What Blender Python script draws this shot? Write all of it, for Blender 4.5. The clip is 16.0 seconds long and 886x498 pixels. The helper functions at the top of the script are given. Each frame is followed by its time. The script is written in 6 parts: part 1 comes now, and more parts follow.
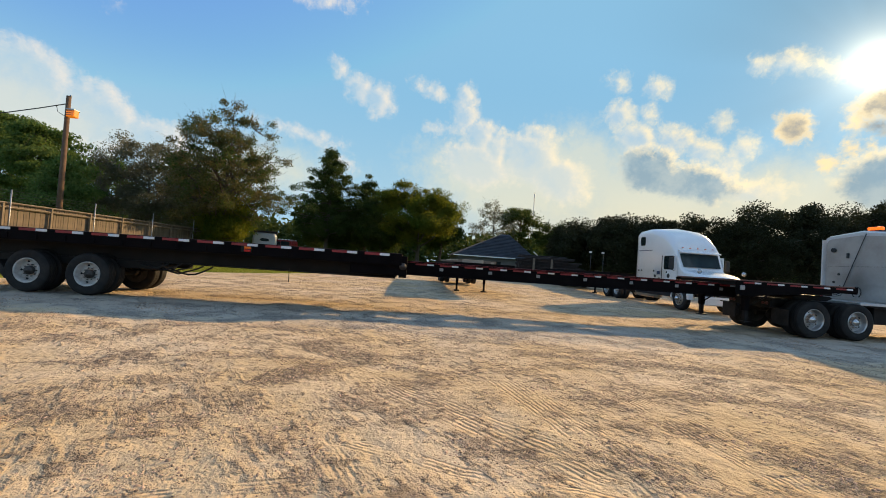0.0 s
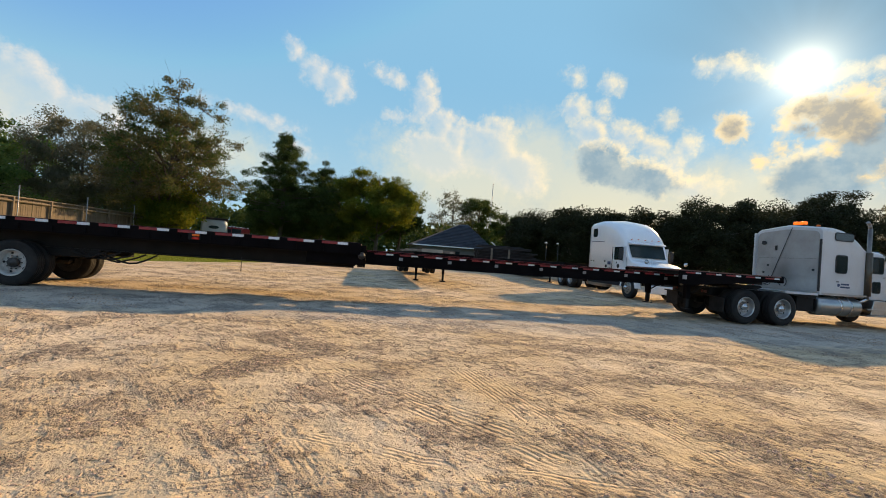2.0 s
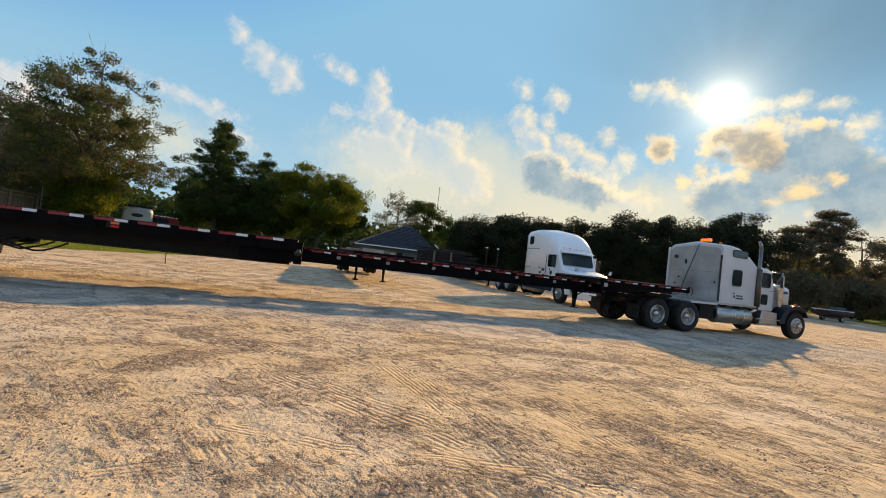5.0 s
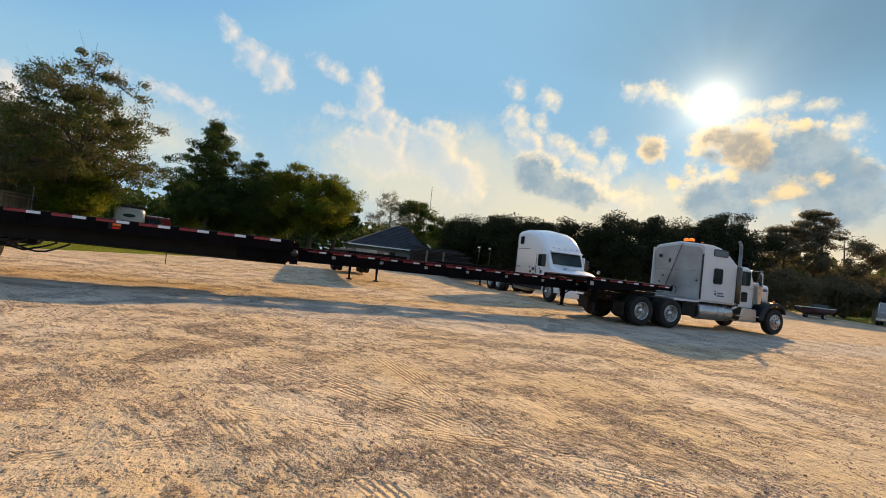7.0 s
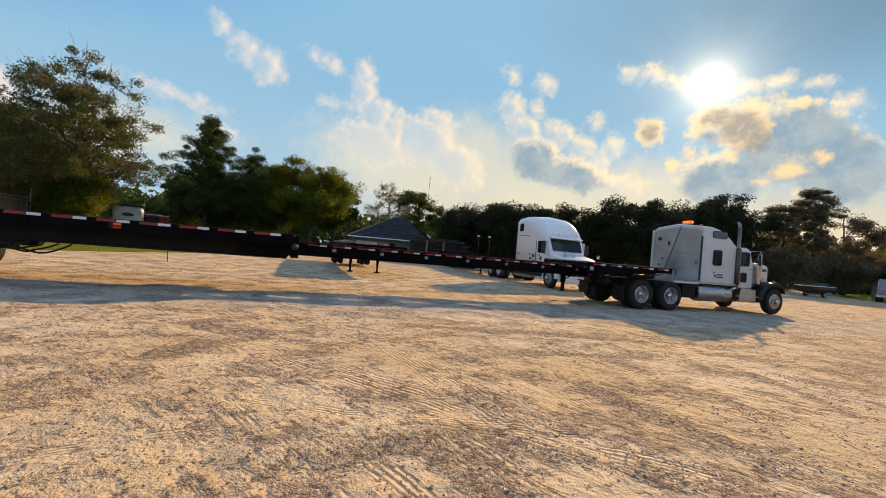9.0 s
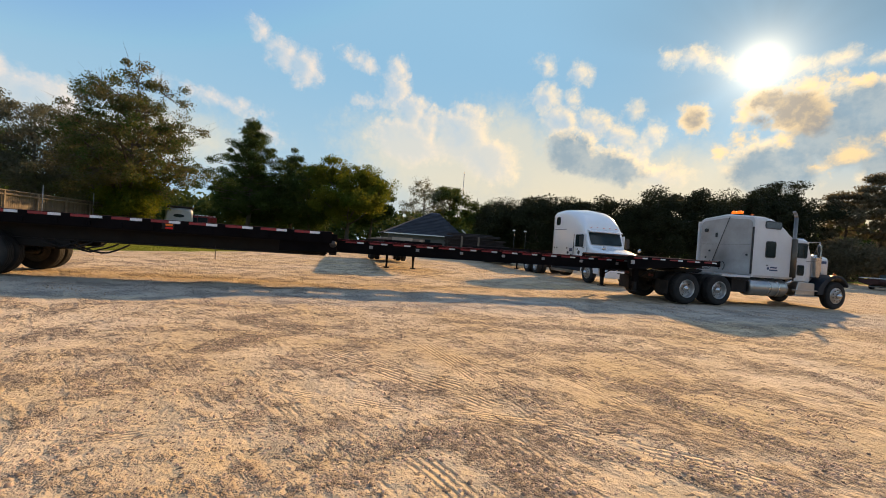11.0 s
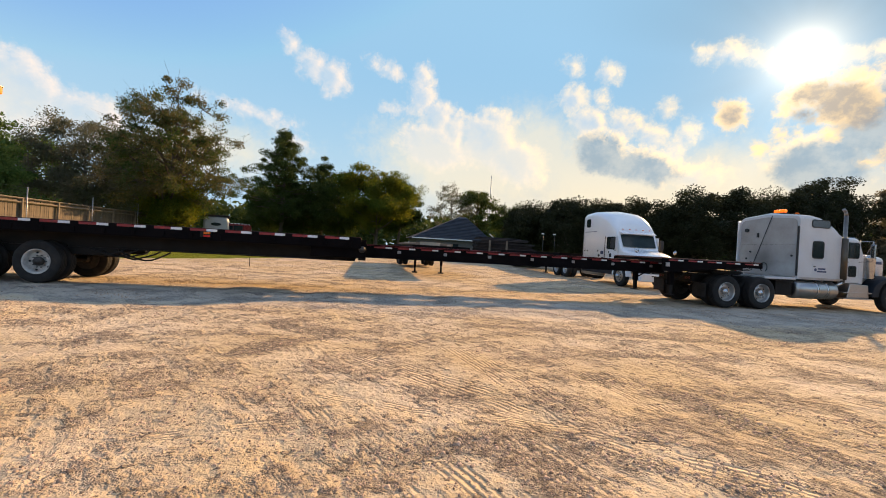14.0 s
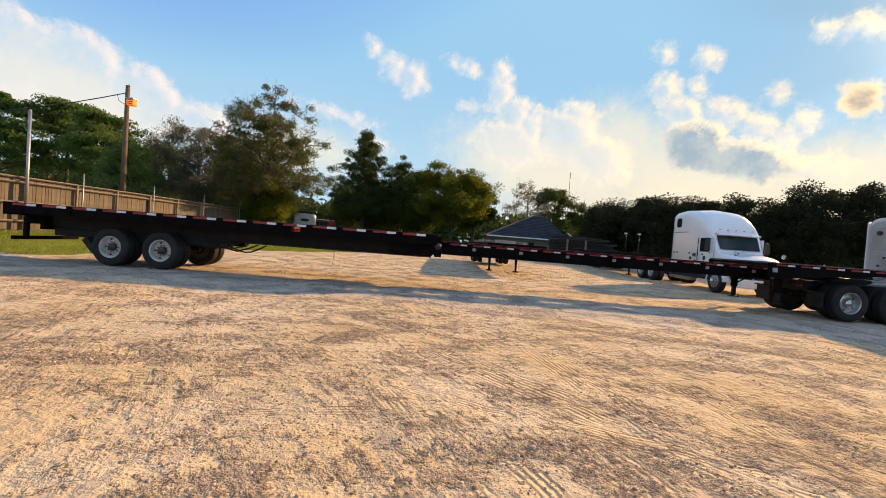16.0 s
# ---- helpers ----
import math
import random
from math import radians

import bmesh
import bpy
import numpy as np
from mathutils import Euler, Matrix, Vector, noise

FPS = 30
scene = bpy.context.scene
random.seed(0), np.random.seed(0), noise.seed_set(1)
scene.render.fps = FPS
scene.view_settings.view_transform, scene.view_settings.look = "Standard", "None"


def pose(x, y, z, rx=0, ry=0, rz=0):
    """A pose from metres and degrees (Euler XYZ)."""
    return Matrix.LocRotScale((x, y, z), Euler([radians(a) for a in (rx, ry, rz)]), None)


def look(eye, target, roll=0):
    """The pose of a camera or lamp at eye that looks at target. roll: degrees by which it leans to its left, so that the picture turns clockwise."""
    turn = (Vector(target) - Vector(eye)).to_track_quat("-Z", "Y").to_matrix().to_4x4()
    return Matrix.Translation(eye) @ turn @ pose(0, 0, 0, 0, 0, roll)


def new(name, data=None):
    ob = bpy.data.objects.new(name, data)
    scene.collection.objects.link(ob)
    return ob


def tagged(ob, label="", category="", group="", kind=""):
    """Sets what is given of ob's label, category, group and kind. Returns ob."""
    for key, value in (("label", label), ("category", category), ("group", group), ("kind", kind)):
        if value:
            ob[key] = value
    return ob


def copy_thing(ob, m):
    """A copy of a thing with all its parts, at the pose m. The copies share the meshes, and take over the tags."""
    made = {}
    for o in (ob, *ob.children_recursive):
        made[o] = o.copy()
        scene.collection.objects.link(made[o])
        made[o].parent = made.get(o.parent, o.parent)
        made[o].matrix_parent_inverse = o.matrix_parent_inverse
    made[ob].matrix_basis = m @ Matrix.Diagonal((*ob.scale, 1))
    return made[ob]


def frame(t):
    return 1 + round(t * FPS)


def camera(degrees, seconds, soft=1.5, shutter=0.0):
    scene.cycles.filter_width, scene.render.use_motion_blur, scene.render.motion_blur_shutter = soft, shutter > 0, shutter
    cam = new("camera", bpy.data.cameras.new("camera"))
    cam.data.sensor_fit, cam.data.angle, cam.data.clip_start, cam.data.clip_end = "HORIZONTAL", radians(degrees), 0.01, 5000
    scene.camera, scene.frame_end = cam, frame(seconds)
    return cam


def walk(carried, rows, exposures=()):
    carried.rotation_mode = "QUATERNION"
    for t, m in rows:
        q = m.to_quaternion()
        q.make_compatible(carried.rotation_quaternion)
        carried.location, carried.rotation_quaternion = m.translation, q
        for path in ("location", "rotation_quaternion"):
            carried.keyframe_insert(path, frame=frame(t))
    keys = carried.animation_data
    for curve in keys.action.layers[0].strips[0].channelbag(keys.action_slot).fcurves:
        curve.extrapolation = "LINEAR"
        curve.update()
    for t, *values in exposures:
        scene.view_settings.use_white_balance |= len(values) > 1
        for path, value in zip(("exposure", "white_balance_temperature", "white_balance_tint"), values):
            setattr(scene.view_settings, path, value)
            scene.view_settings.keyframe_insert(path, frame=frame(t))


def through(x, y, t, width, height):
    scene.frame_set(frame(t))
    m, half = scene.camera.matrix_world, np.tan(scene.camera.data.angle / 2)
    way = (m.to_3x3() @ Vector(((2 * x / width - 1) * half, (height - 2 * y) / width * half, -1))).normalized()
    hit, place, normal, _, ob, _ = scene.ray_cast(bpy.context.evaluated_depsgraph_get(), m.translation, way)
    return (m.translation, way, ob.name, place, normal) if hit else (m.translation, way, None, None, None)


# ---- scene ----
cam = camera(93.1, 16.0, soft=0.95)
PATH = [
    (0, (-0.093, 1.247, 1.348), (0.067, 3.24, 1.412), 4.0),
    (0.5, (-0.094, 1.25, 1.347), (0.125, 3.237, 1.41), 3.8),
    (1, (-0.097, 1.25, 1.347), (0.176, 3.231, 1.401), 3.9),
    (1.5, (-0.105, 1.26, 1.345), (0.212, 3.234, 1.387), 4.1),
    (2, (-0.112, 1.264, 1.345), (0.245, 3.232, 1.374), 4.3),
    (2.5, (-0.107, 1.263, 1.345), (0.287, 3.224, 1.362), 4.3),
    (3, (-0.101, 1.263, 1.341), (0.335, 3.215, 1.356), 4.2),
    (3.5, (-0.093, 1.266, 1.338), (0.385, 3.208, 1.361), 4.3),
    (4, (-0.084, 1.255, 1.34), (0.434, 3.186, 1.38), 4.8),
    (4.5, (-0.038, 1.139, 1.343), (0.526, 3.057, 1.399), 5.7),
    (5, (-0.006, 1.005, 1.355), (0.604, 2.909, 1.417), 6.6),
    (7.5, (-0.121, 0.571, 1.357), (0.538, 2.459, 1.418), 6.0),
    (8, (-0.121, 0.56, 1.355), (0.554, 2.442, 1.399), 5.3),
    (10.5, (-0.124, 0.572, 1.358), (0.419, 2.497, 1.344), 4.1),
    (11, (-0.121, 0.572, 1.354), (0.369, 2.512, 1.335), 4.0),
    (11.5, (-0.119, 0.578, 1.353), (0.332, 2.526, 1.333), 3.6),
    (12, (-0.119, 0.58, 1.351), (0.305, 2.534, 1.334), 3.3),
    (12.5, (-0.114, 0.579, 1.351), (0.294, 2.537, 1.339), 3.0),
    (13, (-0.111, 0.576, 1.351), (0.288, 2.536, 1.344), 3.0),
    (13.5, (-0.113, 0.575, 1.351), (0.278, 2.536, 1.346), 3.1),
    (14, (-0.115, 0.581, 1.349), (0.244, 2.549, 1.343), 3.3),
    (14.5, (-0.111, 0.577, 1.351), (0.181, 2.556, 1.341), 3.5),
    (15, (-0.122, 0.59, 1.353), (0.08, 2.58, 1.335), 3.6),
    (15.5, (-0.135, 0.597, 1.355), (-0.038, 2.594, 1.326), 3.9),
    (16, (-0.138, 0.601, 1.348), (-0.128, 2.6, 1.307), 4.4),
]
walk(cam, [(t, look(eye, target, roll)) for t, eye, target, roll in PATH], [(0, 0.42, 6700, 6), (5, 0.42, 6950, 9), (10.5, 0.42, 7200, 13), (12.5, 0.42, 7300, 14), (14, 0.62, 7250, 15), (16, 0.66, 7250, 15)])

# ---- light: low sun behind broken cumulus, clear sky elsewhere ----
SUN_AZ, SUN_EL = 50.1, 21.2
SUN_DIR = Vector((math.sin(radians(SUN_AZ)) * math.cos(radians(SUN_EL)), math.cos(radians(SUN_AZ)) * math.cos(radians(SUN_EL)), math.sin(radians(SUN_EL))))
sun_data = bpy.data.lights.new("sun", "SUN")
sun_data.energy, sun_data.angle, sun_data.color = 4.9, radians(0.9), (1.0, 0.68, 0.345)
sun = new("sun", sun_data)
sun.matrix_world = look(SUN_DIR * 200, (0, 0, 0))

SKY_TINT = (0.124, 0.160, 0.189)
# azimuth, elevation, half width, half height (degrees), tilt
WHITE_CLOUDS = [(-0.2, 22.8, 0.9, 0.5, -30), (2.2, 22.1, 1.5, 0.8, -20), (6.2, 22.2, 1.4, 1.3, 0), (6.6, 19.6, 1.8, 2.4, 0), (8.8, 17.2, 2.4, 2.0, -30), (11.3, 15.6, 1.7, 2.6, 10), (8.5, 13.6, 5.0, 3.0, -10), (3.6, 17.6, 2.0, 0.7, 5),
                (15.5, 14.5, 4.0, 3.4, -20), (19.5, 12.0, 4.5, 2.8, -20), (17.0, 17.6, 2.4, 1.0, -10),
                (26.4, 23.3, 1.3, 0.9, -25), (30.6, 22.4, 1.6, 1.0, -25), (26.8, 19.6, 1.9, 1.6, -20), (30.0, 19.4, 1.1, 1.2, 0), (28.6, 17.0, 2.6, 2.0, -30), (33.0, 16.0, 2.6, 1.8, -25), (36.0, 14.8, 2.2, 1.7, -35), (38.4, 12.6, 1.7, 2.0, 0), (41.0, 10.2, 3.0, 1.4, 0),
                (37.7, 17.6, 1.1, 1.1, 0), (40.0, 15.0, 0.9, 1.5, 20), (41.1, 23.2, 0.9, 0.8, 0), (43.7, 22.9, 1.6, 1.1, 0), (46.6, 21.7, 1.5, 0.9, -15), (54.0, 20.3, 1.9, 0.7, -5), (56.3, 20.5, 1.5, 0.7, 5), (59.6, 19.9, 1.1, 0.5, 0), (61.8, 17.6, 1.2, 1.0, 0), (63.0, 13.6, 0.8, 0.8, 0),
                (-53.0, 15.0, 6.0, 4.2, -10), (-46.0, 14.2, 5.5, 4.0, -10), (-41.0, 13.8, 4.6, 4.0, -20), (-35.6, 12.4, 4.4, 3.4, -25), (-30.6, 11.2, 3.4, 2.6, -20), (-10.6, 23.4, 1.3, 1.1, -40), (-8.2, 21.6, 2.6, 1.5, -35), (-5.4, 20.4, 1.9, 2.0, -20), (-15.0, 15.0, 3.6, 0.6, -8), (-10, 12.2, 1.6, 0.8, -20), (-13.5, 30.6, 3.0, 0.9, 0), (-40, 24, 2.2, 0.5, -10)]
GREY_CLOUDS = [(30.6, 13.0, 3.6, 2.9, -10), (35.0, 11.4, 4.6, 2.4, -8), (57.5, 14.4, 5.4, 4.3, 0), (52.0, 10.8, 4.3, 3.0, 0), (61.5, 11.6, 3.8, 4.2, 0), (58.0, 17.0, 2.4, 1.4, 10)]
DARK_CLOUDS = [(44.0, 16.3, 1.0, 1.3, 15), (50.9, 17.4, 2.0, 1.4, 0), (53.2, 16.4, 2.4, 1.9, 0), (54.8, 14.9, 1.7, 1.4, 0), (50.4, 15.6, 1.1, 1.1, 0)]
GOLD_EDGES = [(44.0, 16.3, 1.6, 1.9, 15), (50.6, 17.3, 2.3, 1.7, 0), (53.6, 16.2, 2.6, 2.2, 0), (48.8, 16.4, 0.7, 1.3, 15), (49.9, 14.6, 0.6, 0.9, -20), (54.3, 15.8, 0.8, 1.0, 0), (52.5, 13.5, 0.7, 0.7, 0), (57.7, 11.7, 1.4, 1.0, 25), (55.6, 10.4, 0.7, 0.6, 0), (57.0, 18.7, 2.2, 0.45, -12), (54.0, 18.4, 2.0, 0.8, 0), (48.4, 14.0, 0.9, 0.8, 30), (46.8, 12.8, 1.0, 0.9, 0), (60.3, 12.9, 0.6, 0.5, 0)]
VEILS = [(12, 11, 13, 6, -12), (22, 13, 9, 6, -15), (30, 10, 13, 5.5, -8), (43, 9.5, 10, 5, 0), (-20, 10, 12, 4, 0), (-42, 11, 12, 5, -15)]


def build_world():
    world = bpy.data.worlds.new("sky")
    scene.world = world
    world.use_nodes = True
    nt = world.node_tree
    nt.nodes.clear()
    N, L = nt.nodes.new, nt.links.new

    def math_node(op, a, b=None, c=None, clamp=False):
        n = N("ShaderNodeMath")
        n.operation, n.use_clamp = op, clamp
        for i, v in enumerate((a, b, c)):
            if v is None:
                continue
            if isinstance(v, (int, float)):
                n.inputs[i].default_value = v
            else:
                L(v, n.inputs[i])
        return n.outputs[0]

    def smooth(v, lo, hi):
        n = N("ShaderNodeMapRange")
        n.interpolation_type = "SMOOTHSTEP"
        n.inputs[1].default_value, n.inputs[2].default_value = lo, hi
        L(v, n.inputs[0])
        return n.outputs[0]

    def mix(f, a, b):
        n = N("ShaderNodeMix")
        n.data_type = "RGBA"
        for s, v in ((n.inputs[0], f), (n.inputs[6], a), (n.inputs[7], b)):
            if isinstance(v, (int, float, tuple)):
                s.default_value = v
            else:
                L(v, s)
        return n.outputs[2]

    sky = N("ShaderNodeTexSky")
    sky.sky_type, sky.sun_disc = "NISHITA", False
    sky.sun_elevation, sky.sun_rotation = radians(SUN_EL), radians(SUN_AZ)
    sky.air_density, sky.dust_density, sky.ozone_density = 1.0, 0.25, 2.0
    co = N("ShaderNodeTexCoord").outputs["Generated"]
    sep = N("ShaderNodeSeparateXYZ")
    L(co, sep.inputs[0])
    az = math_node("MULTIPLY", math_node("ARCTAN2", sep.outputs[0], sep.outputs[1]), 57.29578)
    el = math_node("MULTIPLY", math_node("ARCSINE", sep.outputs[2]), 57.29578)
    here = N("ShaderNodeCombineXYZ")
    L(az, here.inputs[0])
    L(el, here.inputs[1])

    def vec(op, a, b=None, scale=None):
        n = N("ShaderNodeVectorMath")
        n.operation = op
        for i, v in enumerate((a, b)):
            if isinstance(v, (tuple, Vector)):
                n.inputs[i].default_value = v
            elif v is not None:
                L(v, n.inputs[i])
        if scale is not None:
            if isinstance(scale, (int, float)):
                n.inputs["Scale"].default_value = scale
            else:
                L(scale, n.inputs["Scale"])
        return n.outputs["Value"] if op in ("LENGTH", "DOT_PRODUCT") else n.outputs[0]

    def noise_node(p, scale, detail, rough, color=False):
        n = N("ShaderNodeTexNoise")
        n.inputs["Scale"].default_value, n.inputs["Detail"].default_value, n.inputs["Roughness"].default_value = scale, detail, rough
        L(p, n.inputs["Vector"])
        return n.outputs["Color" if color else "Fac"]

    def billows(p):
        """Cauliflower bumps, in degrees, over the cloud's outline."""
        bent = vec("ADD", p, vec("SCALE", vec("SUBTRACT", noise_node(p, 0.8, 3, 0.6, True), (0.5, 0.5, 0.5)), scale=1.9))
        total = None
        for s, amount in ((0.42, 0.85), (1.05, 0.55), (2.6, 0.30)):
            v = N("ShaderNodeTexVoronoi")
            v.feature, v.voronoi_dimensions = "SMOOTH_F1", "2D"
            v.inputs["Scale"].default_value, v.inputs["Smoothness"].default_value = s, 0.6
            L(bent, v.inputs["Vector"])
            b = math_node("MULTIPLY", math_node("SUBTRACT", 0.42, v.outputs["Distance"]), amount)
            total = b if total is None else math_node("ADD", total, b)
        return math_node("ADD", total, math_node("MULTIPLY", math_node("SUBTRACT", noise_node(p, 0.42, 9, 0.66), 0.5), 2.1))

    def field(clouds, p):
        best = None
        for k, (a, e, ra, re, tilt) in enumerate(clouds):
            if k and k % 5 == 0:                                                 # works the list off in order
                step = N("ShaderNodeVectorMath")
                step.operation = "MULTIPLY_ADD"
                L(best, step.inputs[0])
                step.inputs[1].default_value = (1e-9, 1e-9, 1e-9)
                L(p, step.inputs[2])
                p = step.outputs[0]
            m = N("ShaderNodeMapping")
            m.vector_type = "TEXTURE"
            m.inputs["Location"].default_value = (a, e, 0)
            m.inputs["Rotation"].default_value = (0, 0, radians(tilt))
            m.inputs["Scale"].default_value = (ra, re, 1)
            L(p, m.inputs["Vector"])
            v = math_node("MULTIPLY", math_node("SUBTRACT", 1.0, vec("LENGTH", m.outputs[0])), min(ra, re))
            best = v if best is None else math_node("SMOOTH_MAX", best, v, 0.45)
        return best

    to_sun = vec("NORMALIZE", vec("SUBTRACT", (SUN_AZ, SUN_EL + 7.0, 0.0), here.outputs[0]))
    p0 = here.outputs[0]
    p1 = vec("ADD", p0, vec("SCALE", to_sun, scale=0.8))
    b0, b1 = billows(p0), billows(p1)
    white0, white1 = math_node("ADD", field(WHITE_CLOUDS, p0), b0), math_node("ADD", field(WHITE_CLOUDS, p1), b1)
    grey0, grey1 = math_node("ADD", field(GREY_CLOUDS, p0), b0), math_node("ADD", field(GREY_CLOUDS, p1), b1)
    dark0 = math_node("ADD", field(DARK_CLOUDS, p0), math_node("MULTIPLY", b0, 0.7))
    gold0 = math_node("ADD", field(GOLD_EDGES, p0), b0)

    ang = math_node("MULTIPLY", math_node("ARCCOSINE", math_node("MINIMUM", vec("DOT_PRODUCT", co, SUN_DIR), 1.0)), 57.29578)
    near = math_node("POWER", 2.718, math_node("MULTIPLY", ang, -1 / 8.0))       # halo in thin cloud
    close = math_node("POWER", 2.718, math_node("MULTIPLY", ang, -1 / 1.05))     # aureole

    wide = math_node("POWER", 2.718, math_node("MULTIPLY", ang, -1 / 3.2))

    base = vec("MULTIPLY", sky.outputs[0], SKY_TINT)
    col = vec("MINIMUM", base, (0.195, 0.395, 0.595))                              # high thin veil evens out the sunward sky
    col = vec("SCALE", col, scale=math_node("SUBTRACT", 1.0, math_node("MULTIPLY", math_node("MULTIPLY", smooth(az, 22.0, 66.0), smooth(el, 14.0, 28.0)), 0.40)))
    col = mix(math_node("MULTIPLY", smooth(el, 24.0, 2.0), 0.42), col, (0.45, 0.585, 0.63, 1))
    warm = math_node("MULTIPLY", math_node("MULTIPLY", smooth(el, 15.0, 3.0), smooth(ang, 60.0, 20.0)), 0.84)
    col = mix(warm, col, (0.69, 0.57, 0.36, 1))
    thin = math_node("MULTIPLY", smooth(math_node("ADD", field(VEILS, p0), math_node("MULTIPLY", b0, 1.6)), -1.5, 4.0), 0.62)
    col = mix(thin, col, (0.65, 0.61, 0.47, 1))

    lit = mix(smooth(ang, 62.0, 10.0), (0.71, 0.64, 0.58, 1), (0.86, 0.72, 0.48, 1))
    sunny_w, sunny_g = smooth(white1, 1.9, -0.5), smooth(grey1, 0.9, -0.6)
    soft = mix(sunny_w, (0.50, 0.55, 0.60, 1), lit)
    col = mix(math_node("MULTIPLY", smooth(white0, -0.65, 1.2), math_node("ADD", 0.42, math_node("MULTIPLY", sunny_w, 0.45))), col, soft)
    body = mix(sunny_g, mix(smooth(noise_node(p0, 0.35, 6, 0.6), 0.35, 0.65), (0.20, 0.30, 0.39, 1), (0.33, 0.40, 0.44, 1)), lit)
    col = mix(math_node("MULTIPLY", smooth(grey0, -0.5, 0.9), 0.88), col, body)
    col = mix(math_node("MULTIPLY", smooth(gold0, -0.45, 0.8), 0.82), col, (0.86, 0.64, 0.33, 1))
    col = mix(math_node("MULTIPLY", smooth(dark0, -0.35, 0.8), 0.86), col, mix(smooth(noise_node(p0, 0.9, 5, 0.6), 0.42, 0.66), (0.25, 0.26, 0.27, 1), (0.42, 0.37, 0.29, 1)))
    # unseen broken cumulus over and behind the yard, added as bluish fill for the shadows
    away = math_node("MAXIMUM", smooth(math_node("ABSOLUTE", math_node("SUBTRACT", az, 8.0)), 68.0, 90.0), smooth(el, 36.0, 52.0))
    rest = noise_node(vec("ADD", co, (11.0, 7.7, 14.3)), 3.2, 8.0, 0.58)
    rest_mask = math_node("MULTIPLY", math_node("MULTIPLY", smooth(rest, 0.47, 0.60), away), 0.9)
    rest_col = mix(smooth(rest, 0.55, 0.75), (0.58, 0.75, 1.02, 1), (0.40, 0.53, 0.73, 1))
    col = mix(math_node("MULTIPLY", rest_mask, smooth(el, 0.0, 6.0)), col, rest_col)
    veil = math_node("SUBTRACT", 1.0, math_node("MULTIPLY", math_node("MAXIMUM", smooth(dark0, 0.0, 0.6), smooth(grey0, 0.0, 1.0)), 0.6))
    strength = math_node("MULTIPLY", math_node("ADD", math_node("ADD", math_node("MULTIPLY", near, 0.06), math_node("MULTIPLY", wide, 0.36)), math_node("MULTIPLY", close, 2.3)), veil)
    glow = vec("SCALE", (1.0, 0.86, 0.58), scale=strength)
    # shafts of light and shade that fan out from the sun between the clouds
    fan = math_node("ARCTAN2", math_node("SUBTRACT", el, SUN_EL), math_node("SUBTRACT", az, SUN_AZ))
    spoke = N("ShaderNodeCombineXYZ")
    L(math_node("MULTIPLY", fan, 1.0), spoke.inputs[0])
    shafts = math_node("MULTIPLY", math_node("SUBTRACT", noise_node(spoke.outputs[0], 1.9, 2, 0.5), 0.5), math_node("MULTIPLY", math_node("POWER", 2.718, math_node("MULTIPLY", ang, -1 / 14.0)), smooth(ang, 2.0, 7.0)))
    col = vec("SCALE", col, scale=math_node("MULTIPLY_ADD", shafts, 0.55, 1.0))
    bg = N("ShaderNodeBackground")
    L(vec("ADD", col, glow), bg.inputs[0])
    out = N("ShaderNodeOutputWorld")
    L(bg.outputs[0], out.inputs[0])


build_world()


